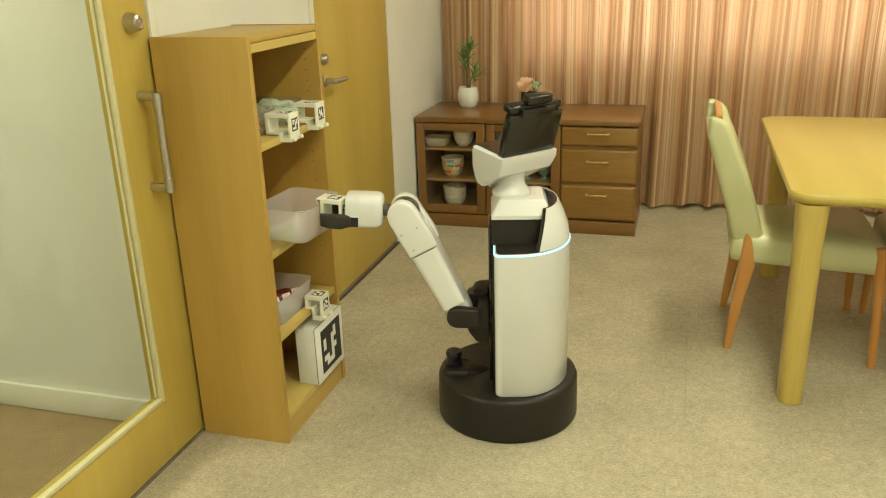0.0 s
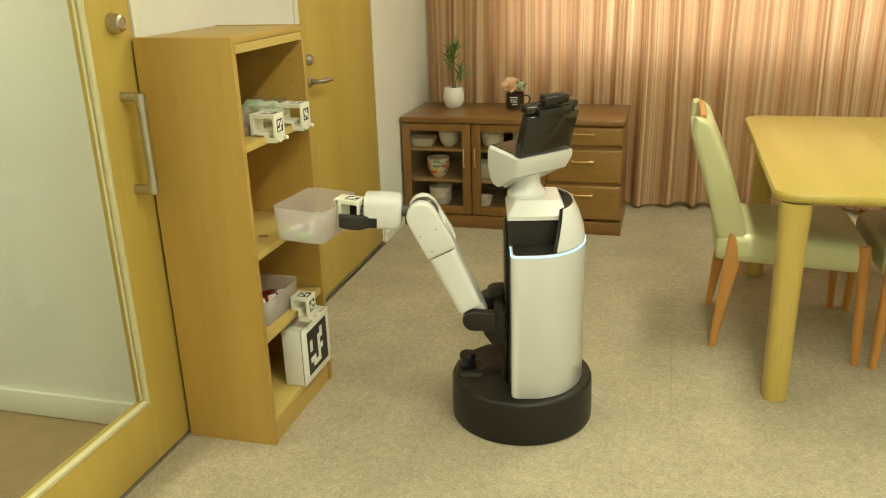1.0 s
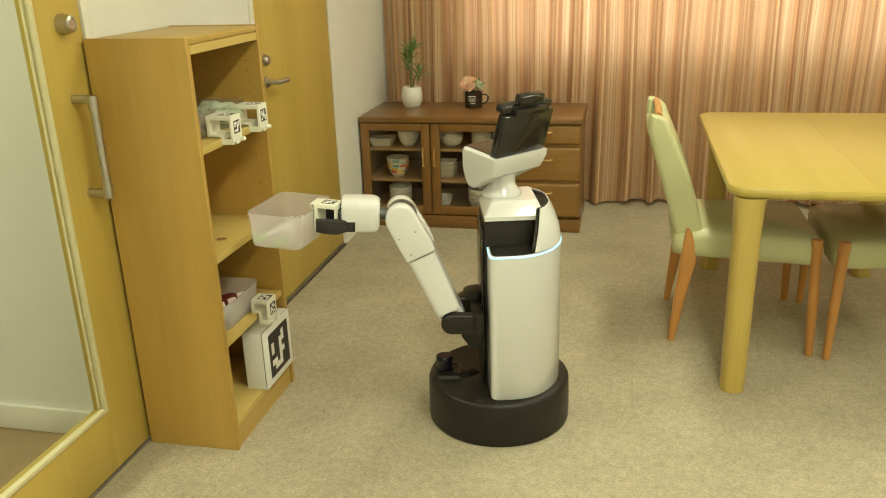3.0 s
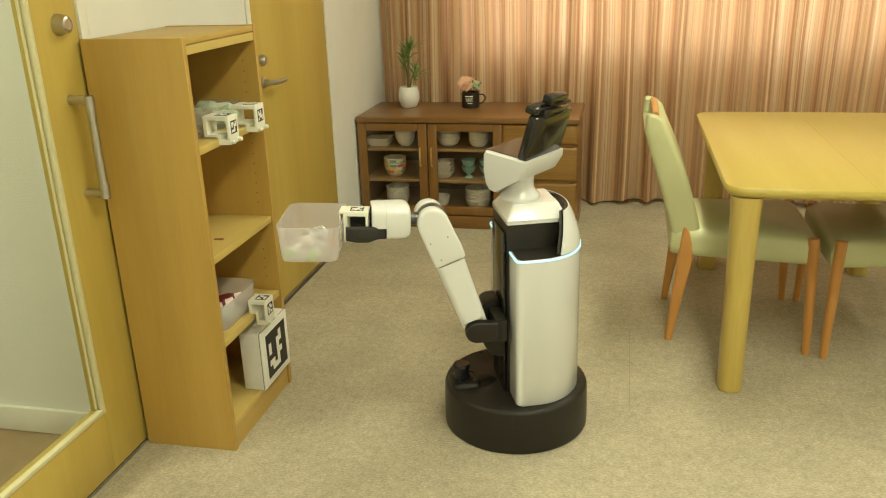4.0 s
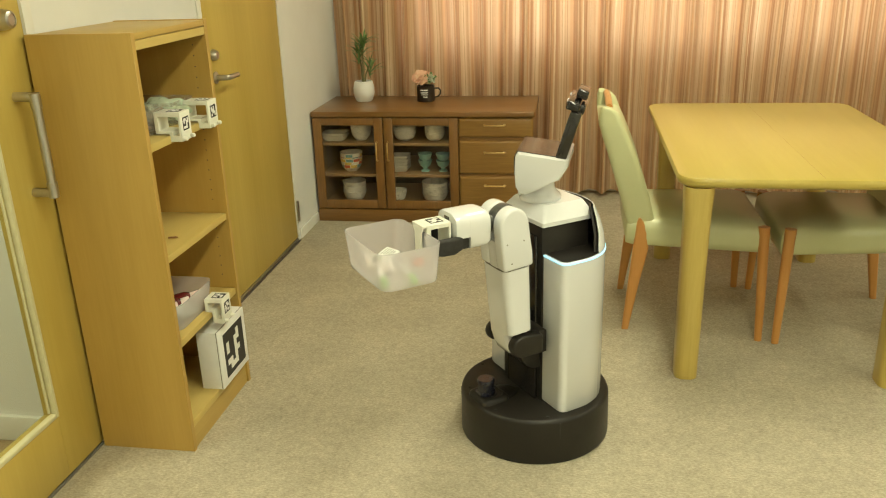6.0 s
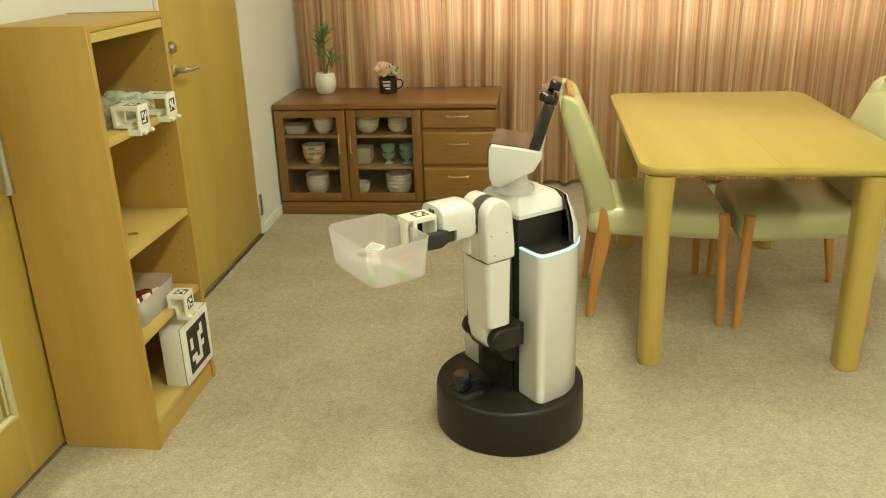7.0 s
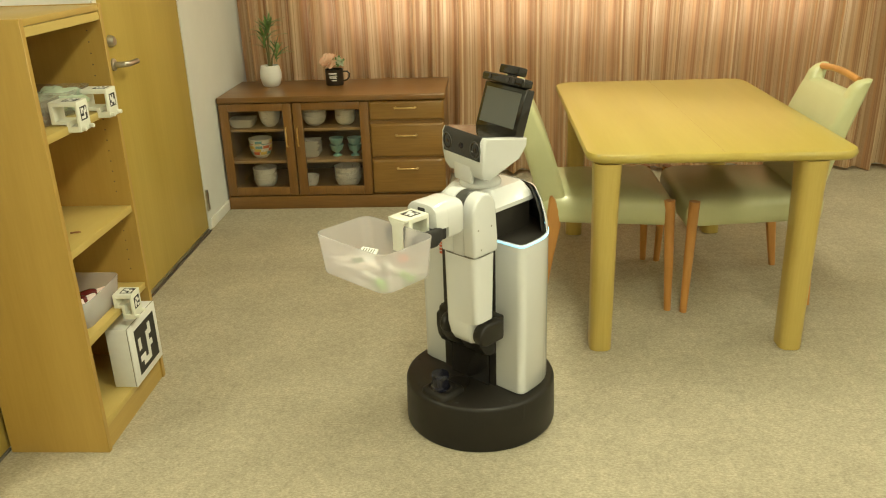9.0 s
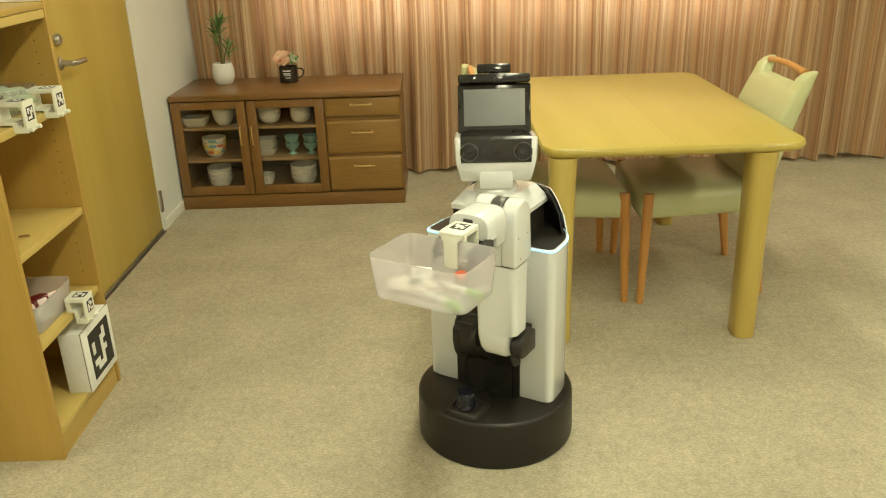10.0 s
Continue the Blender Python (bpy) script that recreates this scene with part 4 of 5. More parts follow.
def chair(at, label, fat=1.0):
    """Faces +x: origin on the floor between the back legs."""
    c = thing("dining_chair", label, "chair", "chairs round the table", at)
    seat = []
    for z, i in ((0.341, 0.012), (0.346, 0.003), (0.370, 0.0), (0.405, 0.0), (0.422, 0.004), (0.434, 0.013), (0.441, 0.030), (0.446, 0.060), (0.4495, 0.105), (0.451, 0.160)):
        ring = []
        for x, y in rrect(0.50 - 2 * i, 1.0, 0.05 if i < 0.03 else 0.035, 5, 0.235, 0.0):
            side = 0.215 + 0.035 * (x / 0.46)
            ring.append((x, (y / 0.5) * (side - i), z - 0.012 * max(0.0, (x - 0.30) / 0.18) ** 2))
        seat.append(ring)
    part("seat", loft(seat), M_VINYL, c, "pale green upholstered seat", smooth=60)
    # Padded back, leaning, with a hand hole at the top
    def spine(z):
        f = (z - 0.36) / 0.50
        return 0.035 - 0.03 * f - 0.098 * f * f

    def half(z):
        return 0.200 + 0.022 * math.sin(max(0.0, min(1.0, (z - 0.36) / 0.5)) * 2.4)

    rings = []
    for k in range(13):
        z = 0.345 + 0.437 * k / 12
        belly = fat * 0.036 * math.sin(math.pi * 0.62 * k / 12)
        thick = 0.104 - 0.052 * (k / 12) ** 0.8 + belly
        rings.append([(spine(z) + (thick - 0.06) / 2 - belly + u, v, z) for u, v in rrect(thick, 2 * half(z), 0.022, 5)])
    for z, f in ((0.7875, 0.86), (0.7920, 0.62), (0.7945, 0.30)):
        rings.append([(spine(z) + (thick - 0.06) / 2 - belly + u * f, v * (0.99 - 0.03 * (1 - f)), z) for u, v in rrect(thick, 2 * half(0.782) - 0.012, 0.022, 5)])
    part("backrest", loft(rings), M_VINYL, c, "pale green padded back")
    for s in (-1, 1):
        rings = []
        for k in range(8):
            z = 0.7822 + 0.064 * k / 7
            w = 0.075 - 0.022 * (k / 7) if k < 7 else 0.030
            yc = s * (half(z) - w / 2 - (0.008 if k == 7 else 0))
            th = 0.052 if k < 5 else (0.046, 0.038, 0.018)[k - 5]
            belly = fat * 0.0334 * (1 - k / 7) ** 0.7
            th += belly
            rings.append([(spine(z) + (th - 0.06) / 2 - belly + u, yc + v, z) for u, v in rrect(th, w, min(0.022, th * 0.42), 5)])
        part("back_horn", loft(rings), M_VINYL, c)
    zt = 0.836
    n = 12
    part("back_grip", tube([(spine(zt) - 0.006, -0.162 + 0.324 * k / n, zt + 0.010 * math.sin(math.pi * k / n)) for k in range(n + 1)], 0.0125, 10), M_CHAIRLEG, c, "curved wooden grip bar")
    for s in (-1, 1):
        top, foot = (0.458, s * 0.238, 0.430), (0.473, s * 0.256, 0.0)
        part("front_leg", tube([foot, (0.467, s * 0.250, 0.2), top], [0.013, 0.017, 0.020], 12), M_CHAIRLEG, c)
        rings = []
        for z, x, w in ((0.0, 0.000, 0.025), (0.20, 0.024, 0.042), (0.33, 0.042, 0.056), (0.39, 0.041, 0.046), (0.43, 0.036, 0.024), (0.445, 0.033, 0.008)):
            rings.append([(x + u, s * (0.197 + 0.011 * z / 0.4) + v, z) for u, v in rrect(w, 0.026, 0.010, 4)])
        part("back_leg", loft(rings), M_CHAIRLEG, c)
    return c


table()
chair(pose(0.205, 3.10, 0, 0, 0, 0), "pale green vinyl dining chair standing close against the table")
chair(pose(1.206, 3.082, 0, 0, 0, 180), "pale green vinyl dining chair with wooden grip, pushed in", 0.25)

# ---- the robot ----
# Its own space: x ahead, y to its left, origin on the floor under its middle.
ARM_Y, PIVOT_X, ARM_LEN, HEAD_Z = 0.095, 0.141, 0.345, 0.738
robot = thing("service_robot", "white and black wheeled service robot with one arm holding a tub", "robot")


def footprint(i=0.0, half=None):
    """Plan of the body: flat in front, round behind; inset by i; one half or both."""
    pts = [(0.040 - i, 0.083)] if half else []
    pts += [(0.040 - i, 0.170 - i), (0.037 - i, 0.183 - i), (0.030 - i, 0.189 - i), (0.018, 0.191 - i), (-0.030, 0.190 - i)]
    for k in range(1, 11):
        a = radians(90 * k / 10)
        pts.append((-0.030 - (0.158 - i) * math.sin(a), (0.190 - i) * math.cos(a)))
    if half:
        pts += [(-0.112, 0.0), (-0.112, 0.083)]
        return [(x, y * half) for x, y in pts]
    return pts + [(x, -y) for x, y in reversed(pts[:-1])]


def robot_base():
    base = part("base", lathe([(0.0, 0.001), (0.2185, 0.001), (0.2210, 0.004), (0.2215, 0.012), (0.2212, 0.060), (0.2195, 0.128), (0.2165, 0.136), (0.210, 0.1405), (0.0, 0.1405)], 96), M_BLACK, robot, "round black base")
    for k in range(8):
        a = radians(22 + 45 * k)
        part("screw", lathe([(0.005, 0.1405), (0.005, 0.1415), (0.0, 0.1415)], 10, 0.196 * math.cos(a), 0.196 * math.sin(a)), M_RUBBER, base)
    for a in (-30, 75, 180):
        part("panel_gap", moved(box(0.2175, 0.2207, -0.0012, 0.0012, 0.012, 0.13), pose(0, 0, 0, 0, 0, a)), M_RUBBER, base)
    rings = []
    for z, i in ((0.1405, 0.0), (0.150, 0.002), (0.1555, 0.008), (0.156, 0.013), (0.153, 0.015), (0.153, 0.024), (0.156, 0.026)):
        rings.append([(x, y, z) for x, y in rrect(0.094 - 2 * i, 0.100 - 2 * i, 0.020, 5, 0.160, 0.0)])
    sc = part("laser_scanner", loft(rings), M_BLACK, robot, "black laser scanner on a low plinth")
    part("scanner_head", lathe([(0.0, 0.156), (0.027, 0.156), (0.027, 0.164), (0.0235, 0.166), (0.0235, 0.188), (0.026, 0.190), (0.026, 0.199), (0.023, 0.203), (0.0, 0.203)], 32, 0.170, 0.0), M_LENSBLUE, sc)
    rings = []
    for f, w, h in ((0.125, 0.084, 0.0145), (0.105, 0.078, 0.014), (0.080, 0.056, 0.010), (0.060, 0.016, 0.002)):
        rings.append([(f, w / 2 * math.cos(math.pi * k / 10), 0.1405 + h * math.sin(math.pi * k / 10)) for k in range(11)])
    part("scanner_fairing", loft(rings), M_BLACK, sc)


def robot_body():
    part("column", box(-0.110, 0.046, -0.098, 0.098, 0.1406, 0.668, 0.004), M_BLACK, robot, "black mast inside the body")
    part("rail_cover", box(0.0465, 0.056, -0.062, 0.082, 0.1407, 0.640, 0.003), M_GLOSSBLACK, robot)
    for s in (1, -1):
        shell = loft([[(x, y, z) for x, y in footprint(i, s)] for z, i in ((0.1408, 0.004), (0.146, 0.0), (0.5850, 0.0))])
        part("side_shell", shell, M_WHITE, robot, "glossy white body shell")
        out, inn = footprint(-0.0012, s)[:-2], footprint(0.0016, s)[:-2]
        ring = []
        for (x, y), (u, v) in zip(out, inn):
            ring.append([(x, y, 0.5856), (x, y, 0.5898), (u, v, 0.5898), (u, v, 0.5856)])
        part("light_ring", loft(ring), M_LED, robot, "glowing pale blue light ring")
        part("tray_rim", loft([[(x, y, z) for x, y in footprint(i, s)] for z, i in ((0.5851, 0.0018), (0.5895, 0.0018), (0.5912, 0.003))]), M_WHITE, robot, "white rim round the tray")
        tray = loft([[(x, y, z) for x, y in footprint(0.0062, s)] for z in (0.5913, 0.5925)])
        part("tray", tray, M_BLACK, robot, "black tray beside the mast")
        # Rear cowl, its rim falling towards the front
        rows = []
        for k in range(15):
            f = k / 14
            a = radians(22 + 68 * f)
            x, y = -0.030 - 0.157 * math.sin(a), 0.189 * math.cos(a)
            top = 0.5945 + 0.110 * min(1.0, (f / 0.20) ** 0.8 if f else 0.0)
            row = []
            for q in (0.0, 0.35, 0.7, 0.92, 1.0):
                z = 0.5945 + (top - 0.5945) * q
                lean = ((z - 0.5945) / 0.125) ** 1.7
                row.append((x + 0.045 * lean * math.sin(a) ** 2, s * (y - 0.052 * lean * math.cos(a) - 0.0), z))
            inner = [(u + 0.0035 * math.sin(a), v - s * 0.0035 * math.cos(a), z) for u, v, z in row]
            rows.append(row + inner[::-1])
        part("rear_cowl", loft(rows), M_WHITE, robot, "white rear cowl")
        part("cowl_lining", loft([[(u + 0.0068 * math.sin(radians(22 + 68 * k / 14)), v - s * 0.0068 * math.cos(radians(22 + 68 * k / 14)), 0.5945 + (z - 0.5945) * 0.985) for u, v, z in r[5:]] + [(r[9][0] + 0.009, r[9][1] * 0.945, r[9][2]), (r[5][0] + 0.009, r[5][1] * 0.945, 0.5945 + (r[5][2] - 0.5945) * 0.985)] for k, r in enumerate(rows)]), M_BLACK, robot)
        roof = []
        for k in range(8, 15):
            (u, v, z), f = rows[k][4], (k - 8) / 6
            w = (-0.118, s * 0.085 * (1 - f), 0.690)
            roof.append([(u, v, z + 0.0005), w, (w[0], w[1], w[2] - 0.004), (u, v, z - 0.0035)])
        part("cowl_roof", loft(roof), M_BLACK, robot, "black panel behind the cap")
    for k, (z0, z1) in enumerate(((0.500, 0.507), (0.510, 0.517), (0.520, 0.527), (0.530, 0.536))):
        part("logo_bar", box(0.0400, 0.0406, -0.112, -0.101, z0, z1), M_RED, robot, "small red maker's mark")
    rings = []
    for z, x0, x1, h, r in ((0.6685, -0.126, 0.047, 0.104, 0.006), (0.680, -0.126, 0.047, 0.104, 0.006), (0.685, -0.123, 0.044, 0.100, 0.008), (0.714, -0.110, 0.026, 0.078, 0.010), (0.719, -0.106, 0.020, 0.072, 0.010)):
        rings.append([(x, y, z) for x, y in rrect(x1 - x0, 2 * h, r, 5, (x0 + x1) / 2, 0.0)])
    part("shoulder_cap", loft(rings), M_WHITE, robot, "white cap over the mast", smooth=24)


def robot_head():
    """Turns about the z axis through its own origin."""
    h = part("head", lathe([(0.0, -0.020), (0.057, -0.020), (0.058, -0.014), (0.056, -0.007), (0.046, 0.002), (0.040, 0.014), (0.039, 0.030), (0.042, 0.050), (0.0, 0.050)], 40), M_WHITE, robot, "white head with a black tablet")
    prof = [(0.073, 0.072), (0.071, 0.120), (0.064, 0.131), (-0.070, 0.113), (-0.069, 0.094), (-0.048, 0.058), (-0.012, 0.040), (0.044, 0.010), (0.062, 0.016), (0.071, 0.034)]
    # loft across the width, drawn in at both ends
    rings = []
    for y, f in ((-0.1045, 0.90), (-0.1015, 0.97), (-0.093, 1.0), (-0.045, 1.0), (0.045, 1.0), (0.093, 1.0), (0.1015, 0.97), (0.1045, 0.90)):
        ring = []
        for x, z in prof:
            wide = 0.86 + 0.14 * min(1.0, max(0.0, (z - 0.005) / 0.075))
            cx, cz = 0.0, 0.085
            ring.append((cx + (x - cx) * f, y * wide, cz + (z - cz) * f))
        rings.append(ring)
    part("head_shell", loft(rings), M_WHITE, h, "white head shell", smooth=30)
    part("neck_flap", box(0.062, 0.0715, -0.043, 0.043, -0.004, 0.050, 0.004), M_WHITE, h)
    face = [[(x, y * w, z) for x, z in ((0.058, 0.062), (0.0742, 0.067), (0.0738, 0.118), (0.067, 0.1335), (0.050, 0.1315), (-0.036, 0.1195), (-0.036, 0.108))] for y, w in ((-0.0955, 0.93), (-0.088, 1.0), (0.088, 1.0), (0.0955, 0.93))]
    part("face_panel", loft(face), M_GLOSSBLACK, h, "glossy black face panel", smooth=30)
    for y in (-0.068, 0.068):
        part("eye_camera", moved(lathe([(0.0, 0), (0.021, 0), (0.021, 0.004), (0.0175, 0.006), (0.016, 0.003), (0.009, 0.003), (0.006, 0.0045), (0.0, 0.005)], 28), pose(0.0700, y, 0.095, 0, 90, 0)), M_LENS, h, "round camera lens")
        part("eye_ring", moved(lathe([(0.0215, 0), (0.0235, 0), (0.0235, 0.005), (0.0215, 0.005), (0.0215, 0.0)], 28), pose(0.0700, y, 0.095, 0, 90, 0)), M_GREY, h)
    part("eye_camera", moved(lathe([(0.0, 0), (0.008, 0), (0.008, 0.003), (0.006, 0.004), (0.0045, 0.002), (0.0, 0.003)], 20), pose(0.0740, 0.0, 0.095, 0, 90, 0)), M_LENS, h)
    tilt = pose(-0.046, 0, 0.112, 0, -17.5, 0)
    part("tablet", moved(box(-0.016, 0.013, -0.0955, 0.0955, 0.0, 0.130, 0.005), tilt), M_GLOSSBLACK, h, "black tablet with a grey screen")
    part("screen", moved(box(0.0131, 0.0140, -0.0800, 0.0800, 0.020, 0.115, 0.001, 1), tilt), M_SCREEN, h, "dark grey blank screen")
    part("camera_bar", moved(cat(box(-0.006, 0.030, -0.094, 0.094, 0.1305, 0.153, 0.006, 3), box(-0.020, 0.004, -0.060, 0.060, 0.122, 0.148, 0.004)), tilt), M_GLOSSBLACK, h, "black camera bar")
    for y in (-0.055, 0.028, 0.055):
        part("bar_lens", moved(lathe([(0.0, 0), (0.007, 0), (0.007, 0.0015), (0.0, 0.002)], 16), tilt @ pose(0.0302, y, 0.142, 0, 90, 0)), M_LENS, h)
    part("depth_camera", moved(cat(box(-0.016, 0.014, -0.044, 0.044, 0.1575, 0.181, 0.004, 3), box(-0.010, 0.006, -0.012, 0.012, 0.153, 0.158)), tilt), M_GLOSSBLACK, h, "small black depth camera")
    for o in h.children:
        o.location.x -= 0.014
    return h


def robot_carriage():
    """Slides up and down the mast; carries the arm's lower joint. Origin at the joint's height."""
    prof = [(0.0565, 0.044), (0.086, 0.042), (0.104, 0.034), (0.104, 0.024), (0.124, 0.014), (0.126, -0.030), (0.116, -0.070), (0.096, -0.098), (0.075, -0.108), (0.0565, -0.108)]
    c = part("lift_carriage", cat(prism(prof, "y", -0.040, 0.034, 0.006), prism([(0.0565 + (x - 0.0565) * 0.58, -0.124 + (z + 0.108) * 0.80) for x, z in prof], "y", -0.081, -0.0402, 0.008, 3), prism([(x, min(z, -0.046)) for x, z in prof[4:]] + [(0.0565, -0.046)], "y", 0.0342, 0.108, 0.006), box(0.0567, 0.090, 0.0345, 0.142, -0.045, 0.022, 0.004)), M_BLACK, robot, "black lift carriage")
    for y0, y1 in ((0.1340, 0.1655), (0.014, 0.0345)):
        poly = [(PIVOT_X + 0.006 + 0.033 * math.cos(radians(a)), 0.031 * math.sin(radians(a))) for a in range(-90, 91, 15)] + [(0.085, 0.026), (0.085, -0.032)]
        part("joint_cover", prism(poly, "y", y0, y1, 0.006, 3), M_BLACK, c, "rounded black joint cover")
    return c


def robot_arm():
    """Swings about the y axis through its origin; the arm runs up z."""
    rings = []
    for z, t, w, o in ((-0.036, 0.030, 0.080, 0.000), (-0.030, 0.050, 0.096, 0.0), (-0.012, 0.066, 0.106, 0.0), (0.02, 0.074, 0.112, 0.002), (0.0315, 0.0745, 0.112, 0.002), (0.0370, 0.075, 0.112, 0.002), (0.20, 0.083, 0.114, 0.001), (0.2225, 0.084, 0.115, 0.0005)):
        rings.append([(o + u, (v if v < 0 or z > 0.033 else v * 0.62), z) for u, v in rrect(t, w, 0.018, 5)])
    a = part("arm", loft(rings), M_WHITE, robot, "white arm link")
    part("arm_seam", loft([[(0.004 + u, v, z) for u, v in rrect(0.075, 0.109, 0.018, 5)] for z in (0.2225, 0.2245)]), M_SEAM, a)
    lobe = [(0.0435, 0.2245), (0.0455, 0.290)] + [(0.0025 + 0.0435 * math.cos(radians(q)), 0.342 + 0.048 * math.sin(radians(q))) for q in range(0, 181, 10)] + [(-0.0440, 0.300), (-0.0475, 0.262), (-0.0465, 0.2245)]
    part("forearm", box(-0.044, 0.041, -0.0185, 0.0185, 0.2246, 0.298, 0.002), M_WHITE, a, "white forked arm head")
    for y0, y1 in ((0.018, 0.060), (-0.060, -0.018)):
        part("fork_lobe", prism(lobe, "y", y0, y1, 0.008, 4), M_WHITE, a)
    for x, y, z in ((0.02, 0.0601, 0.245), (-0.02, 0.0601, 0.30), (0.03, 0.0601, 0.30)):
        part("screw", moved(lathe([(0.0, 0), (0.0022, 0), (0.0022, 0.0006), (0.0, 0.0006)], 8), pose(x, y, z, -90, 0, 0)), M_SEAM, a)
    return a


def robot_hand():
    """Turns about the wrist, its origin; the hand points along x."""
    wrist = cat(moved(lathe([(0.0, -0.016), (0.041, -0.0165), (0.043, -0.013), (0.043, 0.013), (0.041, 0.0165), (0.0, 0.016)], 28), pose(0, 0, 0, 90, 0, 0)), tube([(0.0, 0, 0.0), (0.072, 0, 0.004)], 0.018, 20))
    h = part("hand_unit", wrist, M_GREY, robot, "white hand unit on a dark wrist joint")

    def shell(x0, x1, zc, hz, hy, r):
        n = 5
        rings = []
        arch = [(hy * math.copysign(abs(math.cos(radians(q))) ** 0.62, math.cos(radians(q))), 0.012 + 0.040 * abs(math.sin(radians(q))) ** 0.62) for q in range(0, 181, 12)] + [(-hy, -0.030), (-hy + 0.004, -0.038), (-hy + 0.012, -0.042), (hy - 0.012, -0.042), (hy - 0.004, -0.038), (hy, -0.030)]
        for x, f in ((x0, 0.74), (x0 + 0.006, 0.90), (x0 + 0.016, 0.98), (x0 + 0.028, 1.0), (x1 - 0.004, 1.0), (x1, 1.0)):
            rings.append([(x, u * f, zc + (v - zc) * f) for u, v in arch])
        return loft(rings)

    part("palm_shell", shell(0.062, 0.128, 0.004, 0.046, 0.052, 0.026), M_WHITE, h, "white palm shell")
    arch = [(0.052, -0.008)] + [(0.052 * math.copysign(abs(math.cos(radians(q))) ** 0.62, math.cos(radians(q))), 0.012 + 0.040 * abs(math.sin(radians(q))) ** 0.62) for q in range(0, 181, 12)] + [(-0.052, -0.008)]
    rings = [[(x, u * f, 0.012 + (v - 0.012) * f) for u, v in arch] for x, f in ((0.1282, 1.0), (0.160, 1.0), (0.166, 0.95))]
    part("palm_hood", loft(rings), M_WHITE, h)
    part("palm_camera", box(0.1662, 0.1685, -0.012, 0.012, 0.004, 0.040, 0.001, 1), M_LENS, h)
    part("palm_block", box(0.1284, 0.170, -0.046, 0.046, -0.040, -0.0085, 0.005), M_RUBBER, h)
    for s in (-1, 1):
        pts = [(0.150, s * 0.042, -0.020), (0.178, s * 0.053, -0.022), (0.210, s * 0.053, -0.021), (0.2365, s * 0.046, -0.020)]
        rings = []
        for (x, y, z), w, t in zip(pts, (0.036, 0.043, 0.043, 0.038), (0.020, 0.020, 0.018, 0.014)):
            rings.append([(x, y + u, z + v) for u, v in rrect(t, w, 0.007, 4)])
        part("finger", loft(rings), M_RUBBER, h, "black gripper finger")
    return h


robot_base()
robot_body()
HEAD = robot_head()
CARRIAGE = robot_carriage()
ARM = robot_arm()
HAND = robot_hand()

# The tub that it carries, and what lies in it. Origin at the wrist, x away from the robot.
held = thing("storage_tub", "frosted plastic tub held up by the robot's gripper", "storage tub", "tubs on the shelf")
part("shell", moved(tub_shell(0.165, 0.240, 0.095, 0.018), pose(0.321, 0, -0.079)), M_TUB, held, "frosted plastic shell")
carry_handle(held, pose(0.2372, 0.0, -0.046, 0, 0, 180), A4, A1, 0.066)
part("rim_hook", cat(box(0.2374, 0.2495, -0.029, 0.029, 0.0285, 0.0342, 0.0015), prism([(-0.017, -0.048), (0.017, -0.048), (0.017, 0.012), (0.028, 0.0284), (-0.028, 0.0284), (-0.017, 0.012)], "x", 0.2450, 0.2495, 0.001)), M_PRINT, held, "white printed hook over the tub's rim")
packet = thing("paper_packet", "small white paper packet lying in the tub", "packet")
part("packet_body", cat(box(-0.030, 0.030, -0.020, 0.020, -0.003, 0.003, 0.001), box(-0.027, 0.020, -0.017, 0.021, 0.0032, 0.006, 0.001)), M_TAGWHITE, packet)
part("print_bar", cat(*[box(-0.022, 0.014 - 0.006 * (k % 2), y, y + 0.0022, 0.0062, 0.0066) for k, y in enumerate((-0.012, -0.006, 0.0, 0.006, 0.012))]), M_GREY, packet, "rows of small dark print")
pens = []
for k in range(2):
    p = thing("marker_pen", "white marker pen with a lime green cap lying in the tub", "pen", "pens in the tub")
    part("barrel", moved(lathe([(0.0, 0), (0.007, 0), (0.008, 0.003), (0.008, 0.075), (0.0, 0.075)], 16), pose(-0.05, 0, 0, 0, 90, 0)), M_TAGWHITE, p)
    part("cap", moved(lathe([(0.0, 0), (0.009, 0), (0.009, 0.03), (0.007, 0.034), (0.0, 0.034)], 16), pose(0.0255, 0, 0, 0, 90, 0)), M_LIME, p, "lime green cap")
    pens.append(p)

snack_bag = thing("snack_bag", "pale pink crinkled bag with a dark green mark in the tub", "packet")
bag = bmesh.new()
bmesh.ops.create_icosphere(bag, subdivisions=4, radius=1.0)
for v in bag.verts:
    f = 1 + 0.20 * noise.noise(v.co * 2.1) + 0.10 * noise.noise(v.co * 7)
    v.co = Vector((v.co.x * 0.030 * f, v.co.y * 0.062 * f, max(v.co.z, -0.8) * 0.016 * f))
part("bag_body", bag, mat("pale_pink_film", (0.80, 0.76, 0.70), 0.35, second=(0.74, 0.66, 0.60), scale=35, bump=0.3, bump_scale=90), snack_bag, smooth=70)
part("bag_mark", moved(lathe([(0.0, 0.0), (0.013, 0.0), (0.011, 0.004), (0.0, 0.005)], 14), pose(0.010, 0.012, 0.0155)), mat("dark_green_print", (0.06, 0.13, 0.07), 0.5, second=(0.10, 0.18, 0.09), scale=60), snack_bag)
red_lid = thing("red_lid", "small flat red plastic lid lying in the tub", "lid")
part("lid_disc", lathe([(0.0, 0.0), (0.013, 0.0), (0.014, 0.002), (0.014, 0.008), (0.012, 0.010), (0.0, 0.010)], 24), M_RED, red_lid)

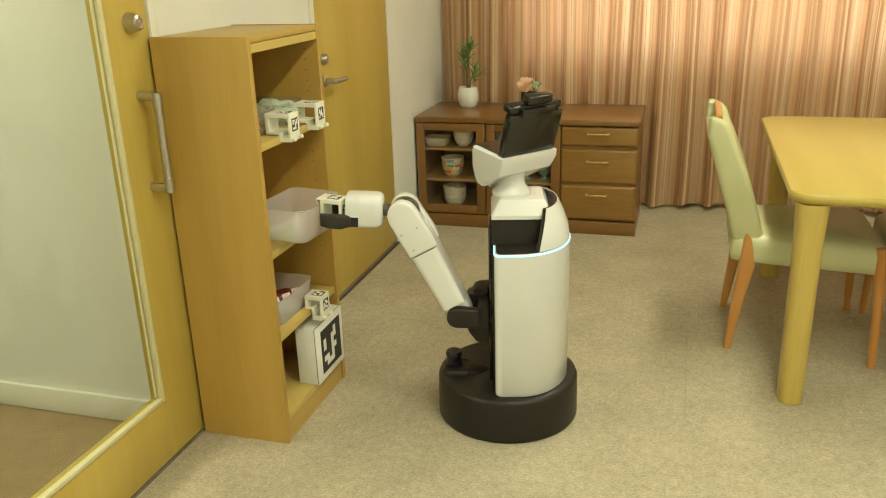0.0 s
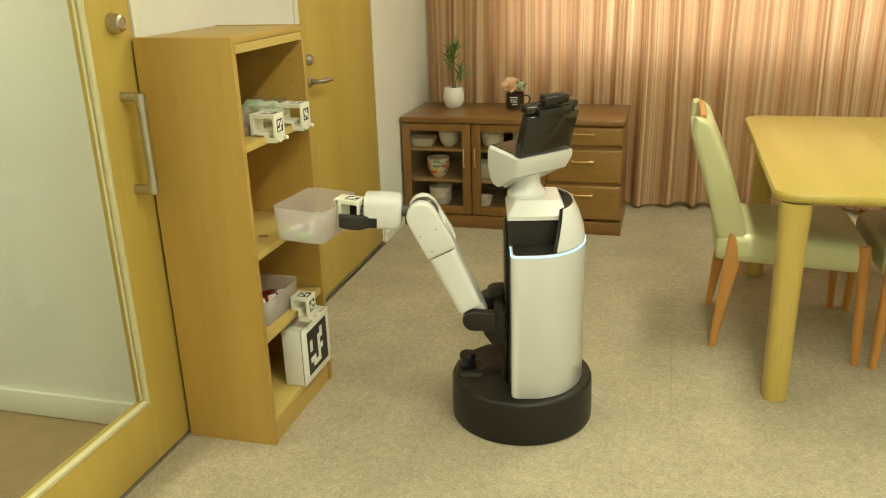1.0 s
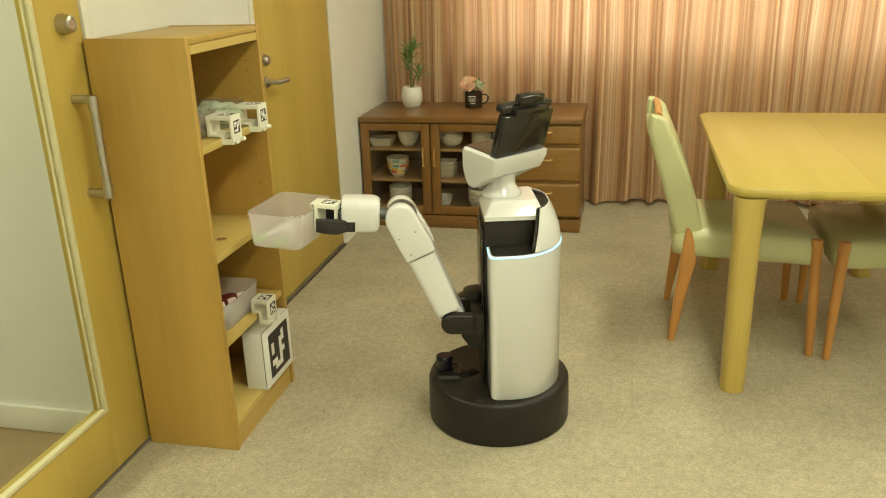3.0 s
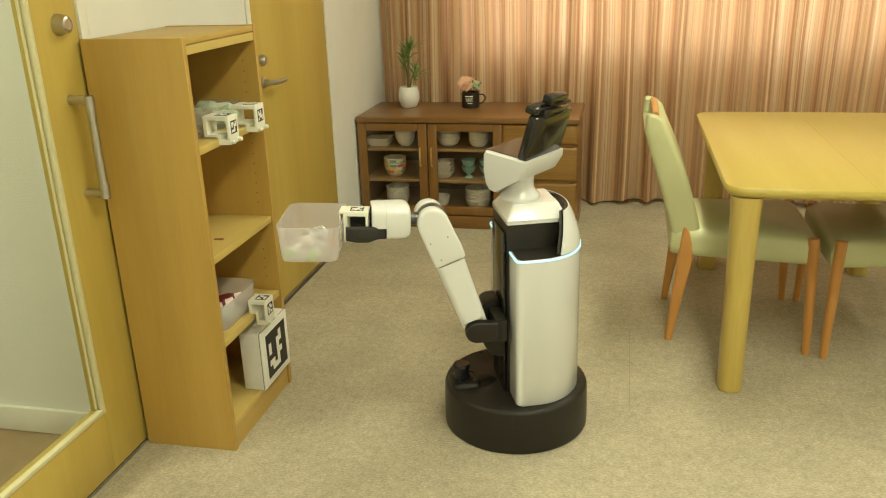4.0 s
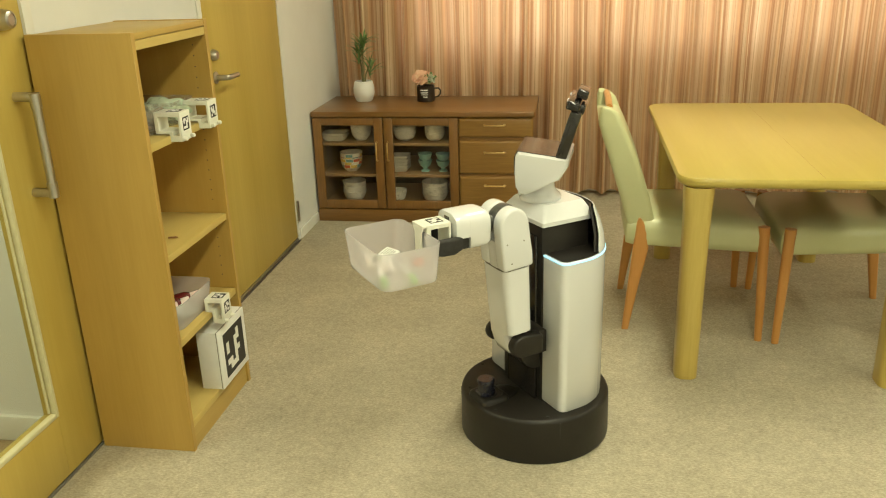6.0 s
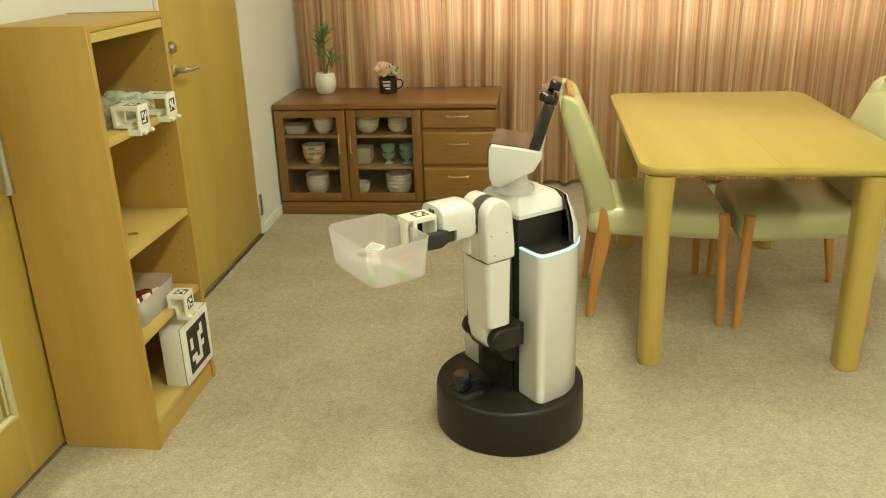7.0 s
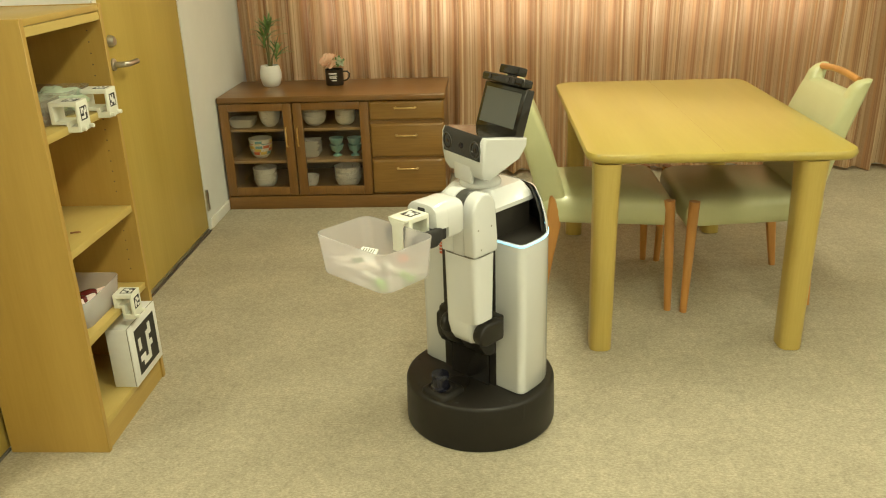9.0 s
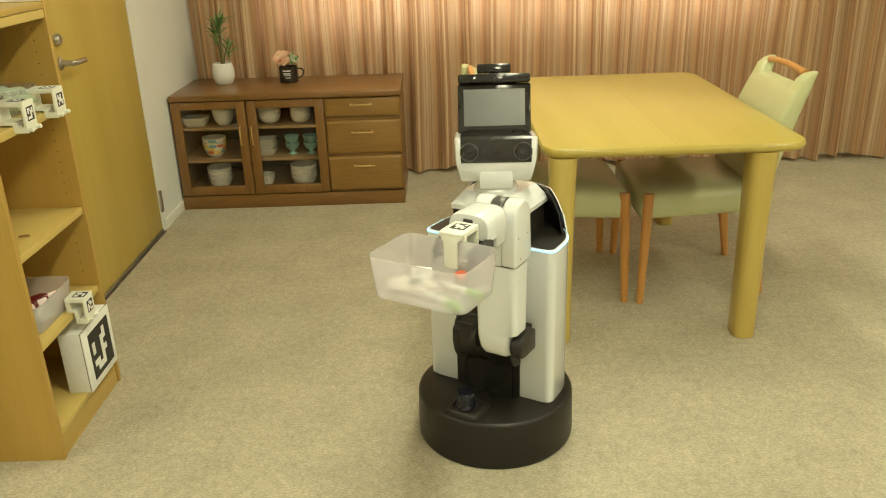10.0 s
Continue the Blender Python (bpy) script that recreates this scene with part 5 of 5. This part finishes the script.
# ---- what moves ----
DRIVE = [  # seconds, x, y, heading
    (0.0, -0.489, 2.300, 193.0), (0.5, -0.437, 2.301, 193.0), (1.0, -0.402, 2.306, 193.0), (1.5, -0.380, 2.304, 193.0), (2.0, -0.372, 2.304, 193.0),
    (2.5, -0.370, 2.302, 193.2), (4.0, -0.290, 2.266, 200.5), (4.5, -0.242, 2.252, 206.5), (5.0, -0.185, 2.235, 211.0), (5.5, -0.139, 2.213, 214.5),
    (6.0, -0.103, 2.197, 217.0), (7.5, -0.072, 2.178, 219.5), (8.0, -0.072, 2.180, 219.3), (8.5, -0.061, 2.180, 222.0), (9.0, -0.026, 2.152, 229.0),
    (9.5, 0.042, 2.096, 235.5), (10.0, 0.129, 2.046, 239.0)]
GRIP = [  # seconds, how far the tub is turned in the gripper
    (0.0, -15.0), (2.5, -18.0), (4.0, -9.0), (4.5, -5.0), (5.0, -2.0), (5.5, 0.0), (10.0, 0.0)]
REACH = [  # seconds, arm lean, joint height, hand pitch
    (0.0, 26.5, 0.386, -3.0), (0.5, 25.0, 0.384, -3.2), (2.5, 24.5, 0.381, -3.5), (4.0, 19.5, 0.377, -2.4), (4.5, 17.0, 0.374, -1.8), (5.0, 13.0, 0.370, -0.8),
    (5.5, 8.0, 0.369, 0.0), (6.0, 4.0, 0.367, 0.0), (7.5, 0.0, 0.366, 0.0), (10.0, 0.0, 0.366, 0.0)]
GAZE = [  # seconds, the way the head looks in the room
    (0.0, 142.0), (2.5, 140.0), (4.0, 155.0), (4.5, 162.0), (5.0, 168.0), (5.5, 172.0), (6.0, 176.0), (7.5, 177.5), (8.4, 178.0), (8.6, 190.0),
    (8.8, 203.0), (9.0, 214.0), (9.2, 227.0), (9.4, 244.0), (9.6, 256.0), (9.8, 263.0), (10.0, 268.0)]


def between(table, t):
    """Smooth values of a table at a time, never past its neighbours."""
    ts = [r[0] for r in table]
    k = max(0, min(len(ts) - 2, sum(1 for s in ts if s <= t) - 1))
    out = []
    for c in range(1, len(table[0])):
        v = [r[c] for r in table]
        sl = [(v[i + 1] - v[i]) / (ts[i + 1] - ts[i]) for i in range(len(ts) - 1)]

        def tangent(i):
            if i == 0 or i == len(ts) - 1:
                return sl[0] if i == 0 else sl[-1]
            a, b = sl[i - 1], sl[i]
            return 0.0 if a * b <= 0 else 2 * a * b / (a + b)

        hh = ts[k + 1] - ts[k]
        f = max(0.0, min(1.0, (t - ts[k]) / hh))
        out.append((2 * f**3 - 3 * f**2 + 1) * v[k] + (f**3 - 2 * f**2 + f) * hh * tangent(k) + (3 * f**2 - 2 * f**3) * v[k + 1] + (f**3 - f**2) * hh * tangent(k + 1))
    return out


def motions():
    times = [0.2 * k for k in range(51)]
    rows = {k: [] for k in ("robot", "head", "arm", "lift", "hand", "tub")}
    for t in times:
        x, y, heading = between(DRIVE, t)
        lean, height, pitch = between(REACH, t)
        gaze = between(GAZE, t)[0]
        body = pose(x, y, 0, 0, 0, heading)
        wx = PIVOT_X + ARM_LEN * math.sin(radians(lean))
        wz = height + ARM_LEN * math.cos(radians(lean))
        hand = pose(wx, ARM_Y, wz, 0, pitch, 0)
        rows["robot"].append((t, body))
        rows["head"].append((t, pose(-0.014, 0, HEAD_Z, 0, 0, gaze - heading)))
        rows["lift"].append((t, pose(0, 0, height)))
        rows["arm"].append((t, pose(PIVOT_X, ARM_Y, height, 0, lean, 0)))
        rows["hand"].append((t, hand))
        rows["tub"].append((t, body @ hand @ pose(0.205, 0, 0, 0, 0, between(GRIP, t)[0]) @ pose(-0.205, 0, 0)))
    walk(robot, rows["robot"])
    walk(HEAD, rows["head"])
    walk(CARRIAGE, rows["lift"])
    walk(ARM, rows["arm"])
    walk(HAND, rows["hand"])
    walk(held, rows["tub"])
    for ob, m in ((packet, pose(0.322, -0.030, -0.043, -8, 9, 30)), (pens[0], pose(0.368, 0.040, -0.0655, 0, 0, 75)), (pens[1], pose(0.305, 0.052, -0.0655, 0, 0, 80)),
                  (snack_bag, pose(0.345, -0.040, -0.0600, 0, 0, 12)), (red_lid, pose(0.266, 0.036, -0.0560, 0, 12, 0))):
        walk(ob, [(t, tm @ m) for t, tm in rows["tub"]])


motions()
